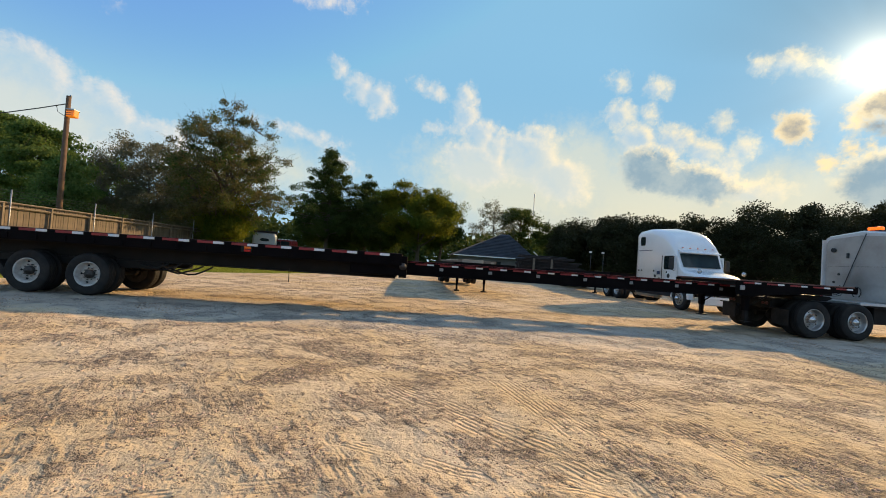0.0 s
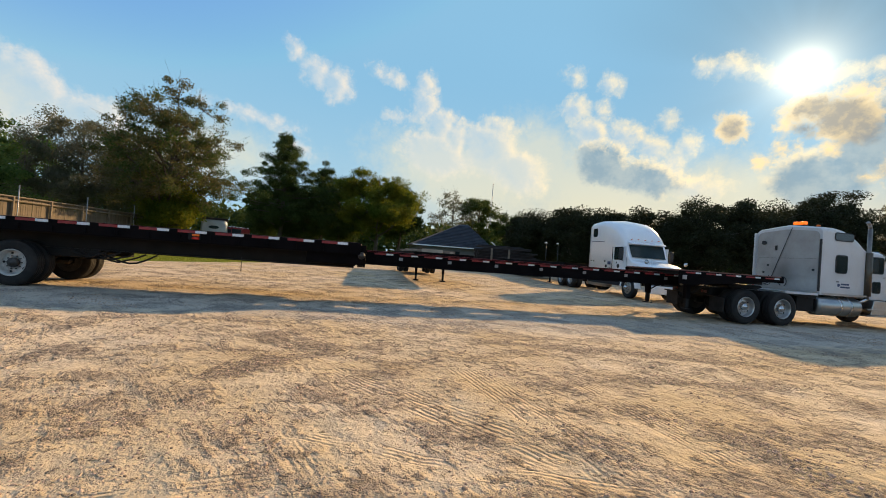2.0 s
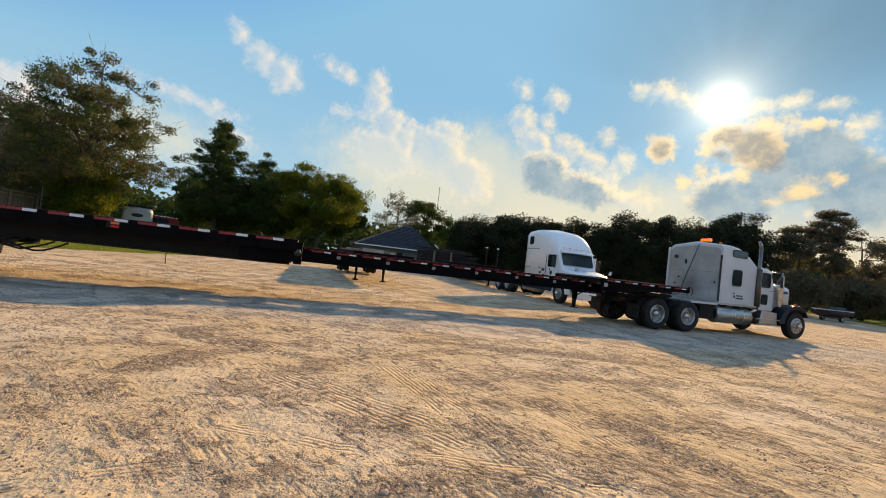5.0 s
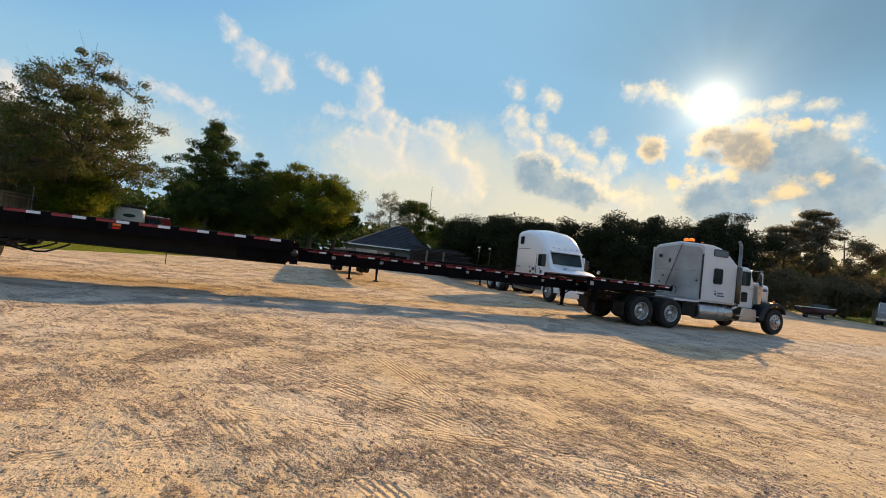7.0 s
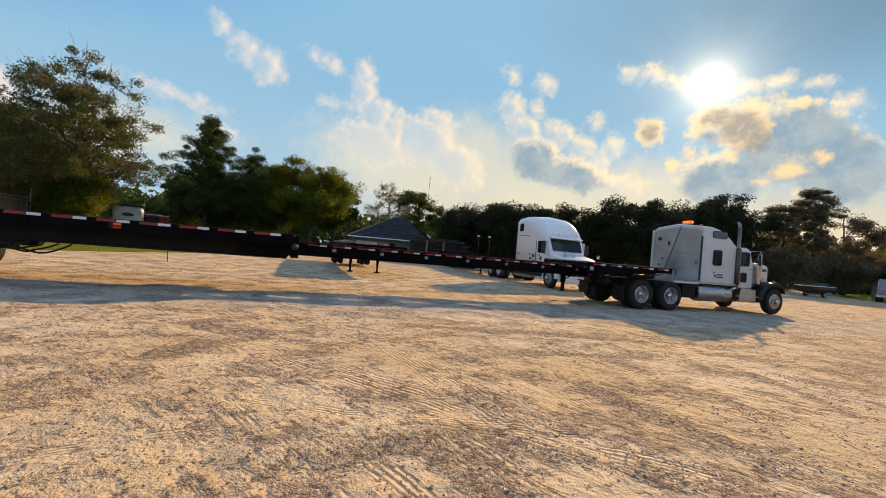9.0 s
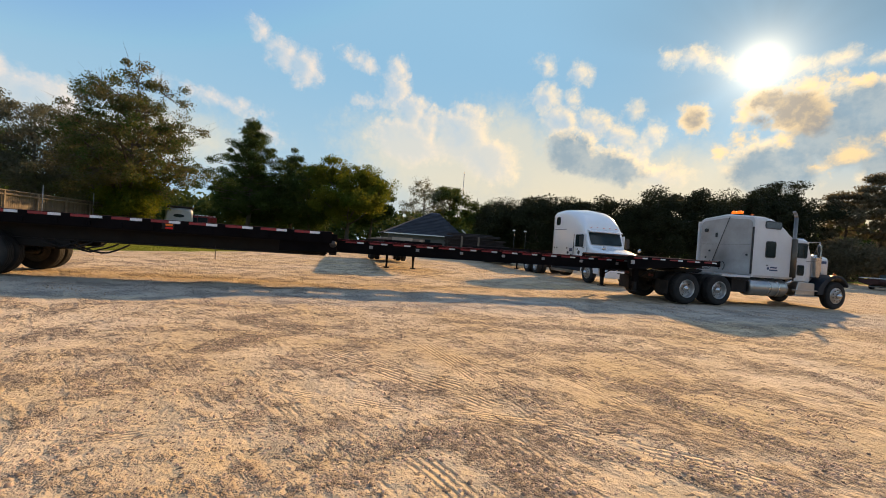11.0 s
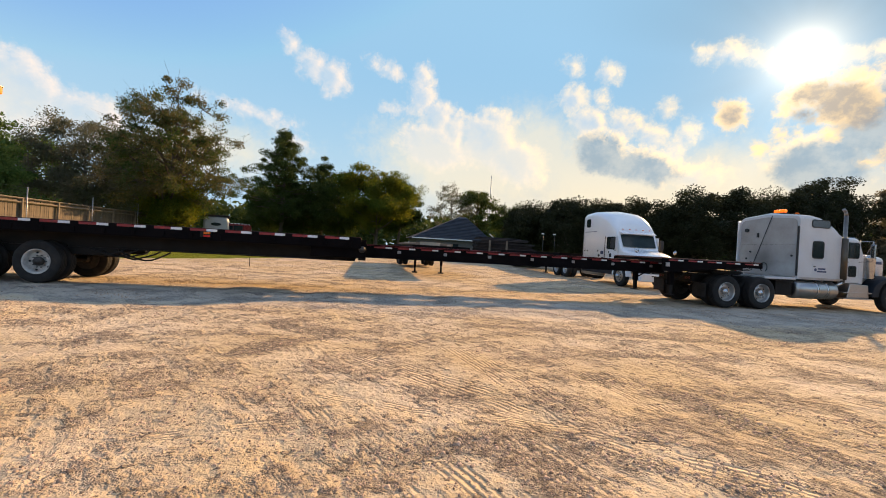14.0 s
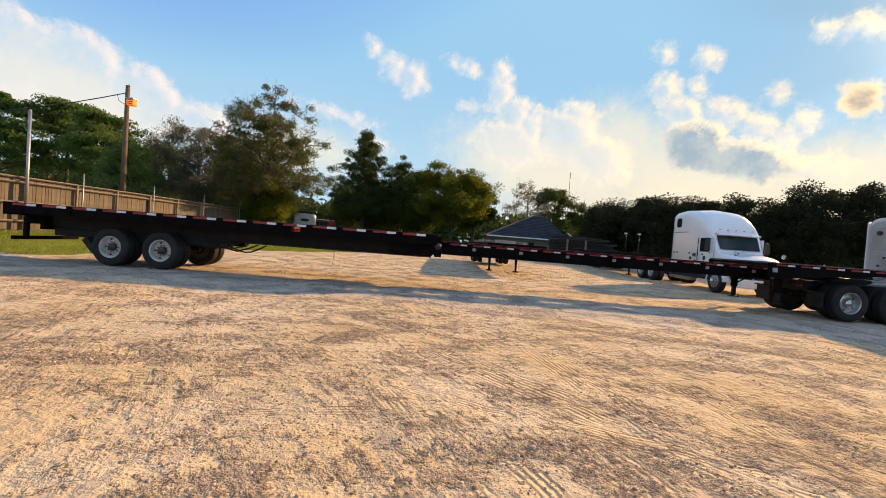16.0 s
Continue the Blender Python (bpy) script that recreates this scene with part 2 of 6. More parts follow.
# ---- materials ----
def mat(name, c, rough=0.6, metal=0.0, var=0.2, scale=3.0, fine=40.0, bump=0.15, dist=0.004, dirt=None, dirt_amount=0.0, rand=0.0, coat=0.0, island=False, spec=0.5):
    """A surface with variation at two scales, fine relief and patchy dirt."""
    m = bpy.data.materials.new(name)
    m.use_nodes = True
    nt = m.node_tree
    N, L = nt.nodes.new, nt.links.new
    b = nt.nodes["Principled BSDF"]
    b.inputs["Metallic"].default_value = metal
    b.inputs["Specular IOR Level"].default_value = spec
    b.inputs["Coat Weight"].default_value = coat
    co = N("ShaderNodeTexCoord").outputs["Object"]
    n1, n2 = N("ShaderNodeTexNoise"), N("ShaderNodeTexNoise")
    for n, s, d in ((n1, scale, 5), (n2, fine, 4)):
        n.inputs["Scale"].default_value, n.inputs["Detail"].default_value = s, d
        L(co, n.inputs["Vector"])

    def rgb_mix(f, a, c2, kind="MIX"):
        x = N("ShaderNodeMix")
        x.data_type, x.blend_type = "RGBA", kind
        for s, v in ((x.inputs[0], f), (x.inputs[6], a), (x.inputs[7], c2)):
            if isinstance(v, (float, int, tuple)):
                s.default_value = v
            else:
                L(v, s)
        return x.outputs[2]

    def ramp(v, lo, hi, a=0.0, bb=1.0):
        r = N("ShaderNodeMapRange")
        for i, q in enumerate((lo, hi, a, bb)):
            r.inputs[i + 1].default_value = q
        L(v, r.inputs[0])
        return r.outputs[0]

    lo = tuple(max(0, v * (1 - var)) for v in c) + (1,)
    hi = tuple(min(1, v * (1 + var)) for v in c) + (1,)
    col = rgb_mix(ramp(n1.outputs["Fac"], 0.3, 0.7), lo, hi)
    col = rgb_mix(ramp(n2.outputs["Fac"], 0.3, 0.7, 0.0, 0.35), col, lo)
    if rand:
        src = N("ShaderNodeNewGeometry").outputs["Random Per Island"] if island else N("ShaderNodeObjectInfo").outputs["Random"]
        h = N("ShaderNodeHueSaturation")
        L(col, h.inputs["Color"])
        L(ramp(src, 0, 1, 1 - rand, 1 + rand), h.inputs["Value"])
        col = h.outputs[0]
    if dirt:
        n3 = N("ShaderNodeTexNoise")
        n3.inputs["Scale"].default_value, n3.inputs["Detail"].default_value, n3.inputs["Roughness"].default_value = scale * 0.6 + 0.4, 7, 0.65
        L(co, n3.inputs["Vector"])
        col = rgb_mix(ramp(n3.outputs["Fac"], 0.42, 0.72, 0.0, dirt_amount), col, dirt + (1,))
    L(col, b.inputs["Base Color"])
    L(ramp(n2.outputs["Fac"], 0.2, 0.8, max(0.02, rough - 0.1), min(1, rough + 0.12)), b.inputs["Roughness"])
    if bump:
        bp = N("ShaderNodeBump")
        bp.inputs["Strength"].default_value, bp.inputs["Distance"].default_value = bump, dist
        L(n2.outputs["Fac"], bp.inputs["Height"])
        L(bp.outputs[0], b.inputs["Normal"])
    return m


DUST = (0.34, 0.28, 0.21)
M_BLACK = mat("black_steel_paint", (0.005, 0.004, 0.0045), 0.8, 0, 0.4, 2.0, 50, 0.2, 0.003, (0.011, 0.008, 0.008), 0.35, spec=0.06)
M_FRAME = mat("oily_chassis_steel", (0.011, 0.010, 0.010), 0.55, 0.1, 0.4, 3.0, 50, 0.2, 0.003, (0.02, 0.016, 0.013), 0.4, spec=0.2)
M_DECKWOOD = mat("weathered_deck_boards", (0.17, 0.075, 0.055), 0.75, 0, 0.35, 4.0, 30, 0.5, 0.004, (0.14, 0.12, 0.10), 0.5, rand=0.25)
M_TYRE = mat("tyre_rubber", (0.016, 0.015, 0.015), 0.8, 0, 0.25, 5.0, 70, 0.3, 0.002, (0.07, 0.06, 0.05), 0.4, spec=0.3)
M_RIM_WHITE = mat("chalky_white_rim", (0.56, 0.54, 0.51), 0.65, 0, 0.2, 6.0, 60, 0.15, 0.002, (0.15, 0.11, 0.085), 0.8)
M_RIM_ALU = mat("polished_alloy_rim", (0.46, 0.45, 0.44), 0.34, 1.0, 0.12, 8.0, 90, 0.05, 0.001, (0.25, 0.22, 0.18), 0.3)
M_CHROME = mat("chrome", (0.55, 0.54, 0.53), 0.2, 1.0, 0.08, 6.0, 80, 0.02, 0.001, (0.3, 0.27, 0.23), 0.2)
M_HOLE = mat("dark_opening", (0.008, 0.008, 0.009), 0.8, 0, 0.2, 5, 40, 0, 0.001)
M_HUB = mat("greasy_hub", (0.06, 0.052, 0.046), 0.45, 0.4, 0.4, 14, 60, 0.2, 0.002)
M_RED = mat("red_reflector_tape", (0.27, 0.011, 0.015), 0.4, 0, 0.25, 10, 120, 0.1, 0.001, (0.10, 0.03, 0.03), 0.4)
M_SILVER = mat("white_reflector_tape", (0.72, 0.72, 0.74), 0.35, 0, 0.08, 10, 120, 0.1, 0.001, DUST, 0.25)
M_WHITE = mat("dusty_white_paint", (0.59, 0.59, 0.595), 0.3, 0, 0.05, 1.2, 50, 0.03, 0.001, (0.42, 0.39, 0.35), 0.35, coat=0.3)
M_WHITE2 = mat("glossy_white_paint", (0.82, 0.84, 0.86), 0.25, 0, 0.03, 1.2, 50, 0.02, 0.001, (0.6, 0.58, 0.54), 0.15, coat=0.5)
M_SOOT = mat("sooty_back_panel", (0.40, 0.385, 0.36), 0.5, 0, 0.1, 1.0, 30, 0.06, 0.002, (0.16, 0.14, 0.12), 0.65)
M_GLASS = mat("dark_cab_glass", (0.016, 0.024, 0.025), 0.06, 0, 0.1, 3, 30, 0, 0.001, spec=0.6)
# the teal sky reflection on the windshields is put into the base colour
M_WINDSHIELD = mat("windshield_glass_teal_sheen", (0.045, 0.068, 0.068), 0.06, 0, 0.3, 1.5, 30, 0, 0.001, spec=0.6)
M_GASKET = mat("black_rubber_gasket", (0.02, 0.02, 0.02), 0.6)
M_ALU = mat("brushed_aluminium_tank", (0.46, 0.46, 0.46), 0.32, 1.0, 0.1, 2.0, 90, 0.06, 0.001, (0.3, 0.26, 0.22), 0.35)
M_ORANGE = mat("orange_lens", (0.85, 0.16, 0.01), 0.25, 0, 0.1, 8, 60, 0.05)
M_REDLENS = mat("red_lens", (0.5, 0.01, 0.01), 0.2, 0, 0.1, 8, 60, 0.05)
M_BLUEGREY = mat("dark_blue_lettering", (0.03, 0.05, 0.12), 0.4)
M_WOODFENCE = mat("weathered_cedar_picket", (0.135, 0.098, 0.068), 0.8, 0, 0.25, 2.2, 22, 0.5, 0.004, (0.10, 0.08, 0.065), 0.5, rand=0.22)
M_POST = mat("grey_timber", (0.19, 0.145, 0.105), 0.85, 0, 0.25, 4, 30, 0.5, 0.004)
M_PALEWOOD = mat("pale_sawn_timber", (0.42, 0.34, 0.25), 0.8, 0, 0.2, 4, 30, 0.4, 0.003)
M_POLE = mat("creosoted_pole", (0.13, 0.075, 0.045), 0.85, 0, 0.3, 3, 24, 0.5, 0.006)
M_GALV = mat("galvanised_steel", (0.36, 0.36, 0.37), 0.5, 0.8, 0.15, 7, 60, 0.1, 0.001)
M_WIRE = mat("dark_wire", (0.05, 0.05, 0.05), 0.5, 0.6, 0.1, 5, 30, 0)
M_SHINGLE = mat("slate_grey_shingles", (0.037, 0.043, 0.056), 0.9, 0, 0.3, 1.2, 9.0, 0.6, 0.02)
M_SIDING = mat("grey_brown_siding", (0.11, 0.107, 0.10), 0.7, 0, 0.12, 1.5, 20, 0.2, 0.004)
M_TRIM = mat("white_trim_paint", (0.75, 0.75, 0.73), 0.5, 0, 0.06, 3, 30, 0.05)
M_RUST = mat("rusty_pipe", (0.03, 0.021, 0.018), 0.65, 0.4, 0.4, 3, 40, 0.3, 0.003, rand=0.4)
M_REDPAINT = mat("red_vehicle_paint", (0.22, 0.016, 0.018), 0.3, 0, 0.1, 2, 40, 0.03, 0.001, coat=0.4)
M_BOAT = mat("dark_red_gelcoat", (0.05, 0.02, 0.018), 0.5, 0, 0.1, 2, 40, 0.02, 0.001, spec=0.25)
M_BARK = mat("tree_bark", (0.085, 0.066, 0.05), 0.95, 0, 0.35, 3, 18, 0.8, 0.02)
M_BARKGREY = mat("grey_bark", (0.15, 0.125, 0.10), 0.95, 0, 0.35, 3, 18, 0.8, 0.02)
M_STACK = mat("dull_exhaust_steel", (0.24, 0.225, 0.21), 0.35, 0.9, 0.2, 6, 80, 0.05, 0.001, (0.12, 0.09, 0.07), 0.4)
M_STONE = mat("loose_gravel_stone", (0.48, 0.325, 0.22), 0.9, 0, 0.25, 9, 60, 0.0, 0.002, rand=0.6, island=True)


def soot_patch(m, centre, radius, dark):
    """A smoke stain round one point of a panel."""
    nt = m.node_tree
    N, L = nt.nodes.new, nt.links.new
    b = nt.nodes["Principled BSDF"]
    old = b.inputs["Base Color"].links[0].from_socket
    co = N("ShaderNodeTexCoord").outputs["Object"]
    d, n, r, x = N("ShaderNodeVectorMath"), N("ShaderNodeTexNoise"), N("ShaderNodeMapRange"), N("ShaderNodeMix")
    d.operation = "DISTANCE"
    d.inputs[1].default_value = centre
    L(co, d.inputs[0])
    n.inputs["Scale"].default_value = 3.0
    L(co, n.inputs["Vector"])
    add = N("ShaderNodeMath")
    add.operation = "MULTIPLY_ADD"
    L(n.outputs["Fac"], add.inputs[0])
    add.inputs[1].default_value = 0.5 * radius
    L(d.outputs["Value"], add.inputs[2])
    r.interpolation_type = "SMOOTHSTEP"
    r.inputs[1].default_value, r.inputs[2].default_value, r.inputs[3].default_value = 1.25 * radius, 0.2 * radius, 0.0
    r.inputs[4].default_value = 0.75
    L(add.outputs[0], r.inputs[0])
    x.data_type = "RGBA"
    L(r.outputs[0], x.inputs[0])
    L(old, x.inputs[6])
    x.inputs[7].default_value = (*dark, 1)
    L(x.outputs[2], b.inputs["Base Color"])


def leaf_mat(name, c, c2, through=0.35):
    """Leaves that vary from leaf to leaf and let some light through."""
    m = bpy.data.materials.new(name)
    m.use_nodes = True
    nt = m.node_tree
    N, L = nt.nodes.new, nt.links.new
    nt.nodes.remove(nt.nodes["Principled BSDF"])
    geo = N("ShaderNodeNewGeometry")
    mixc = N("ShaderNodeMix")
    mixc.data_type = "RGBA"
    mixc.inputs[6].default_value, mixc.inputs[7].default_value = (*c, 1), (*c2, 1)
    co = N("ShaderNodeTexCoord")
    n = N("ShaderNodeTexNoise")
    n.inputs["Scale"].default_value = 0.45
    L(co.outputs["Object"], n.inputs["Vector"])
    mul = N("ShaderNodeMath")
    mul.operation = "MULTIPLY_ADD"
    L(geo.outputs["Random Per Island"], mul.inputs[0])
    mul.inputs[1].default_value = 0.55
    sub = N("ShaderNodeMapRange")
    sub.inputs[1].default_value, sub.inputs[2].default_value, sub.inputs[3].default_value, sub.inputs[4].default_value = 0.35, 0.65, -0.1, 0.5
    L(n.outputs["Fac"], sub.inputs[0])
    L(sub.outputs[0], mul.inputs[2])
    L(mul.outputs[0], mixc.inputs[0])
    d, tr, ms = N("ShaderNodeBsdfPrincipled"), N("ShaderNodeBsdfTranslucent"), N("ShaderNodeMixShader")
    d.inputs["Roughness"].default_value = 0.7
    d.inputs["Specular IOR Level"].default_value = 0.15
    L(mixc.outputs[2], d.inputs["Base Color"])
    L(mixc.outputs[2], tr.inputs[0])
    ms.inputs[0].default_value = through
    L(d.outputs[0], ms.inputs[1])
    L(tr.outputs[0], ms.inputs[2])
    L(ms.outputs[0], nt.nodes["Material Output"].inputs[0])
    return m


L_DARK = leaf_mat("dark_oak_leaves", (0.029, 0.053, 0.013), (0.086, 0.112, 0.029), 0.45)
# darker copy of the oak leaves, with the tree line's shade in its colour
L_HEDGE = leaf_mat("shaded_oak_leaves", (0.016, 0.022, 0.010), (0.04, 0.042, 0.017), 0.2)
L_GREEN = leaf_mat("green_leaves", (0.05, 0.08, 0.02), (0.12, 0.13, 0.03), 0.4)
L_YELLOW = leaf_mat("yellowing_leaves", (0.055, 0.10, 0.011), (0.205, 0.185, 0.02), 0.6)
L_AUTUMN = leaf_mat("brown_and_green_leaves", (0.046, 0.094, 0.022), (0.19, 0.14, 0.066), 0.5)
L_GREY = leaf_mat("dull_grey_green_leaves", (0.12, 0.135, 0.085), (0.20, 0.175, 0.12), 0.5)
L_PINE = leaf_mat("pine_needles", (0.07, 0.135, 0.034), (0.17, 0.225, 0.06), 0.5)
# leaves toward the sun: the veil of glare and haze is put into their colour
L_HAZE = leaf_mat("glare_hazed_leaves", (0.11, 0.10, 0.06), (0.20, 0.16, 0.10), 0.5)
L_GRASS = leaf_mat("grass_blades", (0.13, 0.18, 0.02), (0.27, 0.27, 0.05), 0.5)


# strips of ground: direction across (degrees), offset, middle and half length along, half width, then for prints the rib density
TYRE_PRINTS = ((26.4, 1.40, 3.3, 1.2, 0.11, 100), (38.0, 3.40, 3.6, 1.6, 0.24, 80), (45.0, 3.83, 2.5, 0.9, 0.20, 84), (57.5, 5.61, 4.56, 1.1, 0.20, 85), (63.9, 3.72, 1.91, 0.7, 0.10, 105), (102.8, 3.83, 0.27, 0.7, 0.09, 110),
               (143.8, 4.61, -4.72, 0.4, 0.20, 70), (6.4, 3.07, 4.97, 1.9, 0.27, 88), (10.0, 2.2, 4.6, 1.7, 0.26, 84), (71.5, 3.80, -0.31, 0.8, 0.15, 95), (48.7, 3.59, 0.42, 0.9, 0.17, 88), (16.0, 1.94, 2.56, 0.7, 0.20, 80),
               (21.0, 1.55, 2.6, 0.5, 0.12, 90), (5.1, 4.52, 3.49, 1.1, 0.22, 86), (170.0, 2.46, -6.26, 1.6, 0.14, 110), (35.2, 6.9, 3.81, 1.8, 0.24, 80), (66.3, 7.4, -0.89, 1.8, 0.24, 80))
GRAVEL_BANDS = ((8.9, 3.64, 2.89, 1.5, 0.30), (101.4, 3.20, -1.08, 0.8, 0.24), (152.6, 3.87, -4.81, 0.8, 0.34), (162.0, -4.29, -5.87, 0.9, 0.22), (86.6, 5.98, -3.91, 1.6, 0.22), (16.0, 1.80, 2.5, 0.9, 0.35), (57.5, 5.50, 4.4, 1.4, 0.26), (48.7, 3.45, 0.5, 1.1, 0.22), (97.0, 4.9, 3.2, 1.6, 0.34), (75.0, 8.1, -2.0, 3.0, 0.4))


def ground_mat():
    """Pale sand and crushed stone with gravel patches and tyre tread prints; grass where the mask says so."""
    m = bpy.data.materials.new("sandy_gravel_ground")
    m.use_nodes = True
    nt = m.node_tree
    N, L = nt.nodes.new, nt.links.new
    b = nt.nodes["Principled BSDF"]
    b.inputs["Roughness"].default_value = 0.95
    b.inputs["Specular IOR Level"].default_value = 0.15
    co = N("ShaderNodeTexCoord").outputs["Object"]

    def noise_node(scale, detail=5, rough=0.6, vec=None):
        n = N("ShaderNodeTexNoise")
        n.inputs["Scale"].default_value, n.inputs["Detail"].default_value, n.inputs["Roughness"].default_value = scale, detail, rough
        L(vec or co, n.inputs["Vector"])
        return n.outputs["Fac"]

    def ramp(v, lo, hi, a=0.0, c=1.0):
        r = N("ShaderNodeMapRange")
        r.interpolation_type = "SMOOTHSTEP"
        for i, q in enumerate((lo, hi, a, c)):
            r.inputs[i + 1].default_value = q
        L(v, r.inputs[0])
        return r.outputs[0]

    def op(kind, a, c=None):
        n = N("ShaderNodeMath")
        n.operation = kind
        for i, v in enumerate((a, c)):
            if isinstance(v, (int, float)):
                n.inputs[i].default_value = v
            elif v is not None:
                L(v, n.inputs[i])
        return n.outputs[0]

    def mix(f, a, c):
        x = N("ShaderNodeMix")
        x.data_type = "RGBA"
        for s, v in ((x.inputs[0], f), (x.inputs[6], a), (x.inputs[7], c)):
            if isinstance(v, (float, int, tuple)):
                s.default_value = v
            else:
                L(v, s)
        return x.outputs[2]

    sep0 = N("ShaderNodeSeparateXYZ")
    L(co, sep0.inputs[0])
    big = noise_node(0.35, 6)
    mid = noise_node(1.3, 7, 0.7)
    small = noise_node(9.0, 6, 0.7)
    grit = noise_node(70.0, 3, 0.7)
    vor = N("ShaderNodeTexVoronoi")
    vor.inputs["Scale"].default_value = 55
    L(co, vor.inputs["Vector"])
    lump = noise_node(3.6, 6, 0.65)
    clod = noise_node(16.0, 5, 0.62)
    along = N("ShaderNodeMapping")
    along.vector_type = "TEXTURE"
    along.inputs["Rotation"].default_value, along.inputs["Scale"].default_value = (0, 0, radians(-58)), (0.42, 0.085, 1.0)
    L(co, along.inputs["Vector"])
    streak = noise_node(1.0, 3, 0.5, along.outputs[0])
    cross = N("ShaderNodeMapping")
    cross.vector_type = "TEXTURE"
    cross.inputs["Rotation"].default_value, cross.inputs["Scale"].default_value = (0, 0, radians(18)), (0.40, 0.09, 1.0)
    L(co, cross.inputs["Vector"])
    streak2 = noise_node(1.0, 3, 0.5, cross.outputs[0])

    def strip(across, off, middle, reach, half, soft_edge):
        """Signed way across a straight strip of ground, and how far inside it a point lies."""
        ca, sa = math.cos(radians(across)), math.sin(radians(across))
        d = op("SUBTRACT", op("ADD", op("ADD", op("MULTIPLY", sep0.outputs[0], ca), op("MULTIPLY", sep0.outputs[1], sa)), wob), off)
        u = op("SUBTRACT", op("SUBTRACT", op("MULTIPLY", sep0.outputs[1], ca), op("MULTIPLY", sep0.outputs[0], sa)), middle)
        return d, op("MULTIPLY", ramp(op("ABSOLUTE", d), half, half * soft_edge), ramp(op("ABSOLUTE", u), reach, reach * 0.6))

    wob = op("ADD", op("MULTIPLY", op("SUBTRACT", noise_node(0.4, 2), 0.5), 0.20), op("MULTIPLY", op("SUBTRACT", small, 0.5), 0.03))
    bed = None
    for band in GRAVEL_BANDS:
        inside = strip(*band[:5], 0.1)[1]
        bed = inside if bed is None else op("MAXIMUM", bed, inside)
    sand = mix(ramp(big, 0.35, 0.65), (0.63, 0.455, 0.255, 1), (0.73, 0.575, 0.40, 1))
    sand = mix(ramp(mid, 0.42, 0.62, 0, 0.5), sand, (0.50, 0.375, 0.275, 1))
    sand = mix(ramp(small, 0.42, 0.70, 0, 0.3), sand, (0.34, 0.245, 0.165, 1))
    flow = op("ADD", op("MULTIPLY", op("SUBTRACT", streak, 0.5), 0.24), op("MULTIPLY", op("SUBTRACT", streak2, 0.5), 0.20))
    rough_ground = op("ADD", op("ADD", mid, flow), op("MULTIPLY", bed, 0.15))
    patch = op("MULTIPLY", ramp(rough_ground, 0.50, 0.63), ramp(clod, 0.47, 0.57))
    sand = mix(op("MULTIPLY", patch, 0.55), sand, (0.225, 0.17, 0.145, 1))
    pebble = op("MULTIPLY", ramp(noise_node(38.0, 4, 0.65), 0.56, 0.64), ramp(rough_ground, 0.52, 0.66, 0.02, 0.9))
    sand = mix(op("MULTIPLY", pebble, 0.7), sand, (0.16, 0.12, 0.105, 1))
    speck = op("MULTIPLY", ramp(vor.outputs["Distance"], 0.42, 0.15), ramp(rough_ground, 0.50, 0.64, 0.0, 1.0))
    crumb = noise_node(8.5, 4, 0.55)                                             # scattered clods of dirt
    clump = op("MULTIPLY", ramp(op("ADD", crumb, op("MULTIPLY", op("SUBTRACT", rough_ground, 0.5), 0.45)), 0.585, 0.65), ramp(clod, 0.38, 0.52))
    sand = mix(op("MULTIPLY", clump, 0.62), sand, (0.22, 0.165, 0.13, 1))
    stone = mix(vor.outputs["Color"], (0.20, 0.16, 0.145, 1), (0.62, 0.53, 0.42, 1))
    sand = mix(op("MULTIPLY", speck, 0.6), sand, stone)
    sunward_dim = op("ADD", sep0.outputs[0], op("MULTIPLY", op("SUBTRACT", big, 0.5), 9.0))   # dimmer, browner look against the sun toward the yard's end, put into the colour
    sand = mix(ramp(sunward_dim, 4.0, 15.0, 0.0, 0.5), sand, mix(small, (0.44, 0.315, 0.21, 1), (0.53, 0.40, 0.285, 1)))
    sep_lane = N("ShaderNodeSeparateXYZ")                                        # crushed grey stone along the drive, greyed further to cool the trailer's shadow
    L(co, sep_lane.inputs[0])
    lane_y = op("ADD", op("ADD", sep_lane.outputs[1], op("MULTIPLY", sep_lane.outputs[0], 0.06)), op("MULTIPLY", op("SUBTRACT", mid, 0.5), 3.0))
    lane = op("MULTIPLY", ramp(op("ABSOLUTE", op("SUBTRACT", lane_y, 10.6)), 2.2, 0.9), 0.55)
    sand = mix(lane, sand, mix(small, (0.38, 0.36, 0.345, 1), (0.52, 0.485, 0.44, 1)))
    at = N("ShaderNodeAttribute")
    at.attribute_name = "grass"
    edge = ramp(op("ADD", at.outputs["Fac"], op("MULTIPLY", op("SUBTRACT", noise_node(1.6, 6), 0.5), 0.9)), 0.42, 0.58)
    turf = mix(noise_node(3.0, 6), (0.15, 0.20, 0.015, 1), (0.32, 0.32, 0.05, 1))
    col = mix(edge, sand, turf)
    h = op("MULTIPLY", op("ADD", op("MULTIPLY", grit, 0.16), op("ADD", op("MULTIPLY", small, 0.9), op("MULTIPLY", clod, 1.3))), ramp(rough_ground, 0.46, 0.64, 0.35, 1.6))
    h = op("ADD", h, op("MULTIPLY", clump, 1.3))
    h = op("ADD", h, op("ADD", op("MULTIPLY", speck, 0.7), op("MULTIPLY", pebble, 0.7)))
    h = op("ADD", h, op("ADD", op("MULTIPLY", lump, 3.4), op("ADD", op("MULTIPLY", op("MULTIPLY", streak, ramp(big, 0.50, 0.64)), 0.32), op("MULTIPLY", op("MULTIPLY", streak2, ramp(big, 0.50, 0.34)), 0.32))))
    groove_shade = None
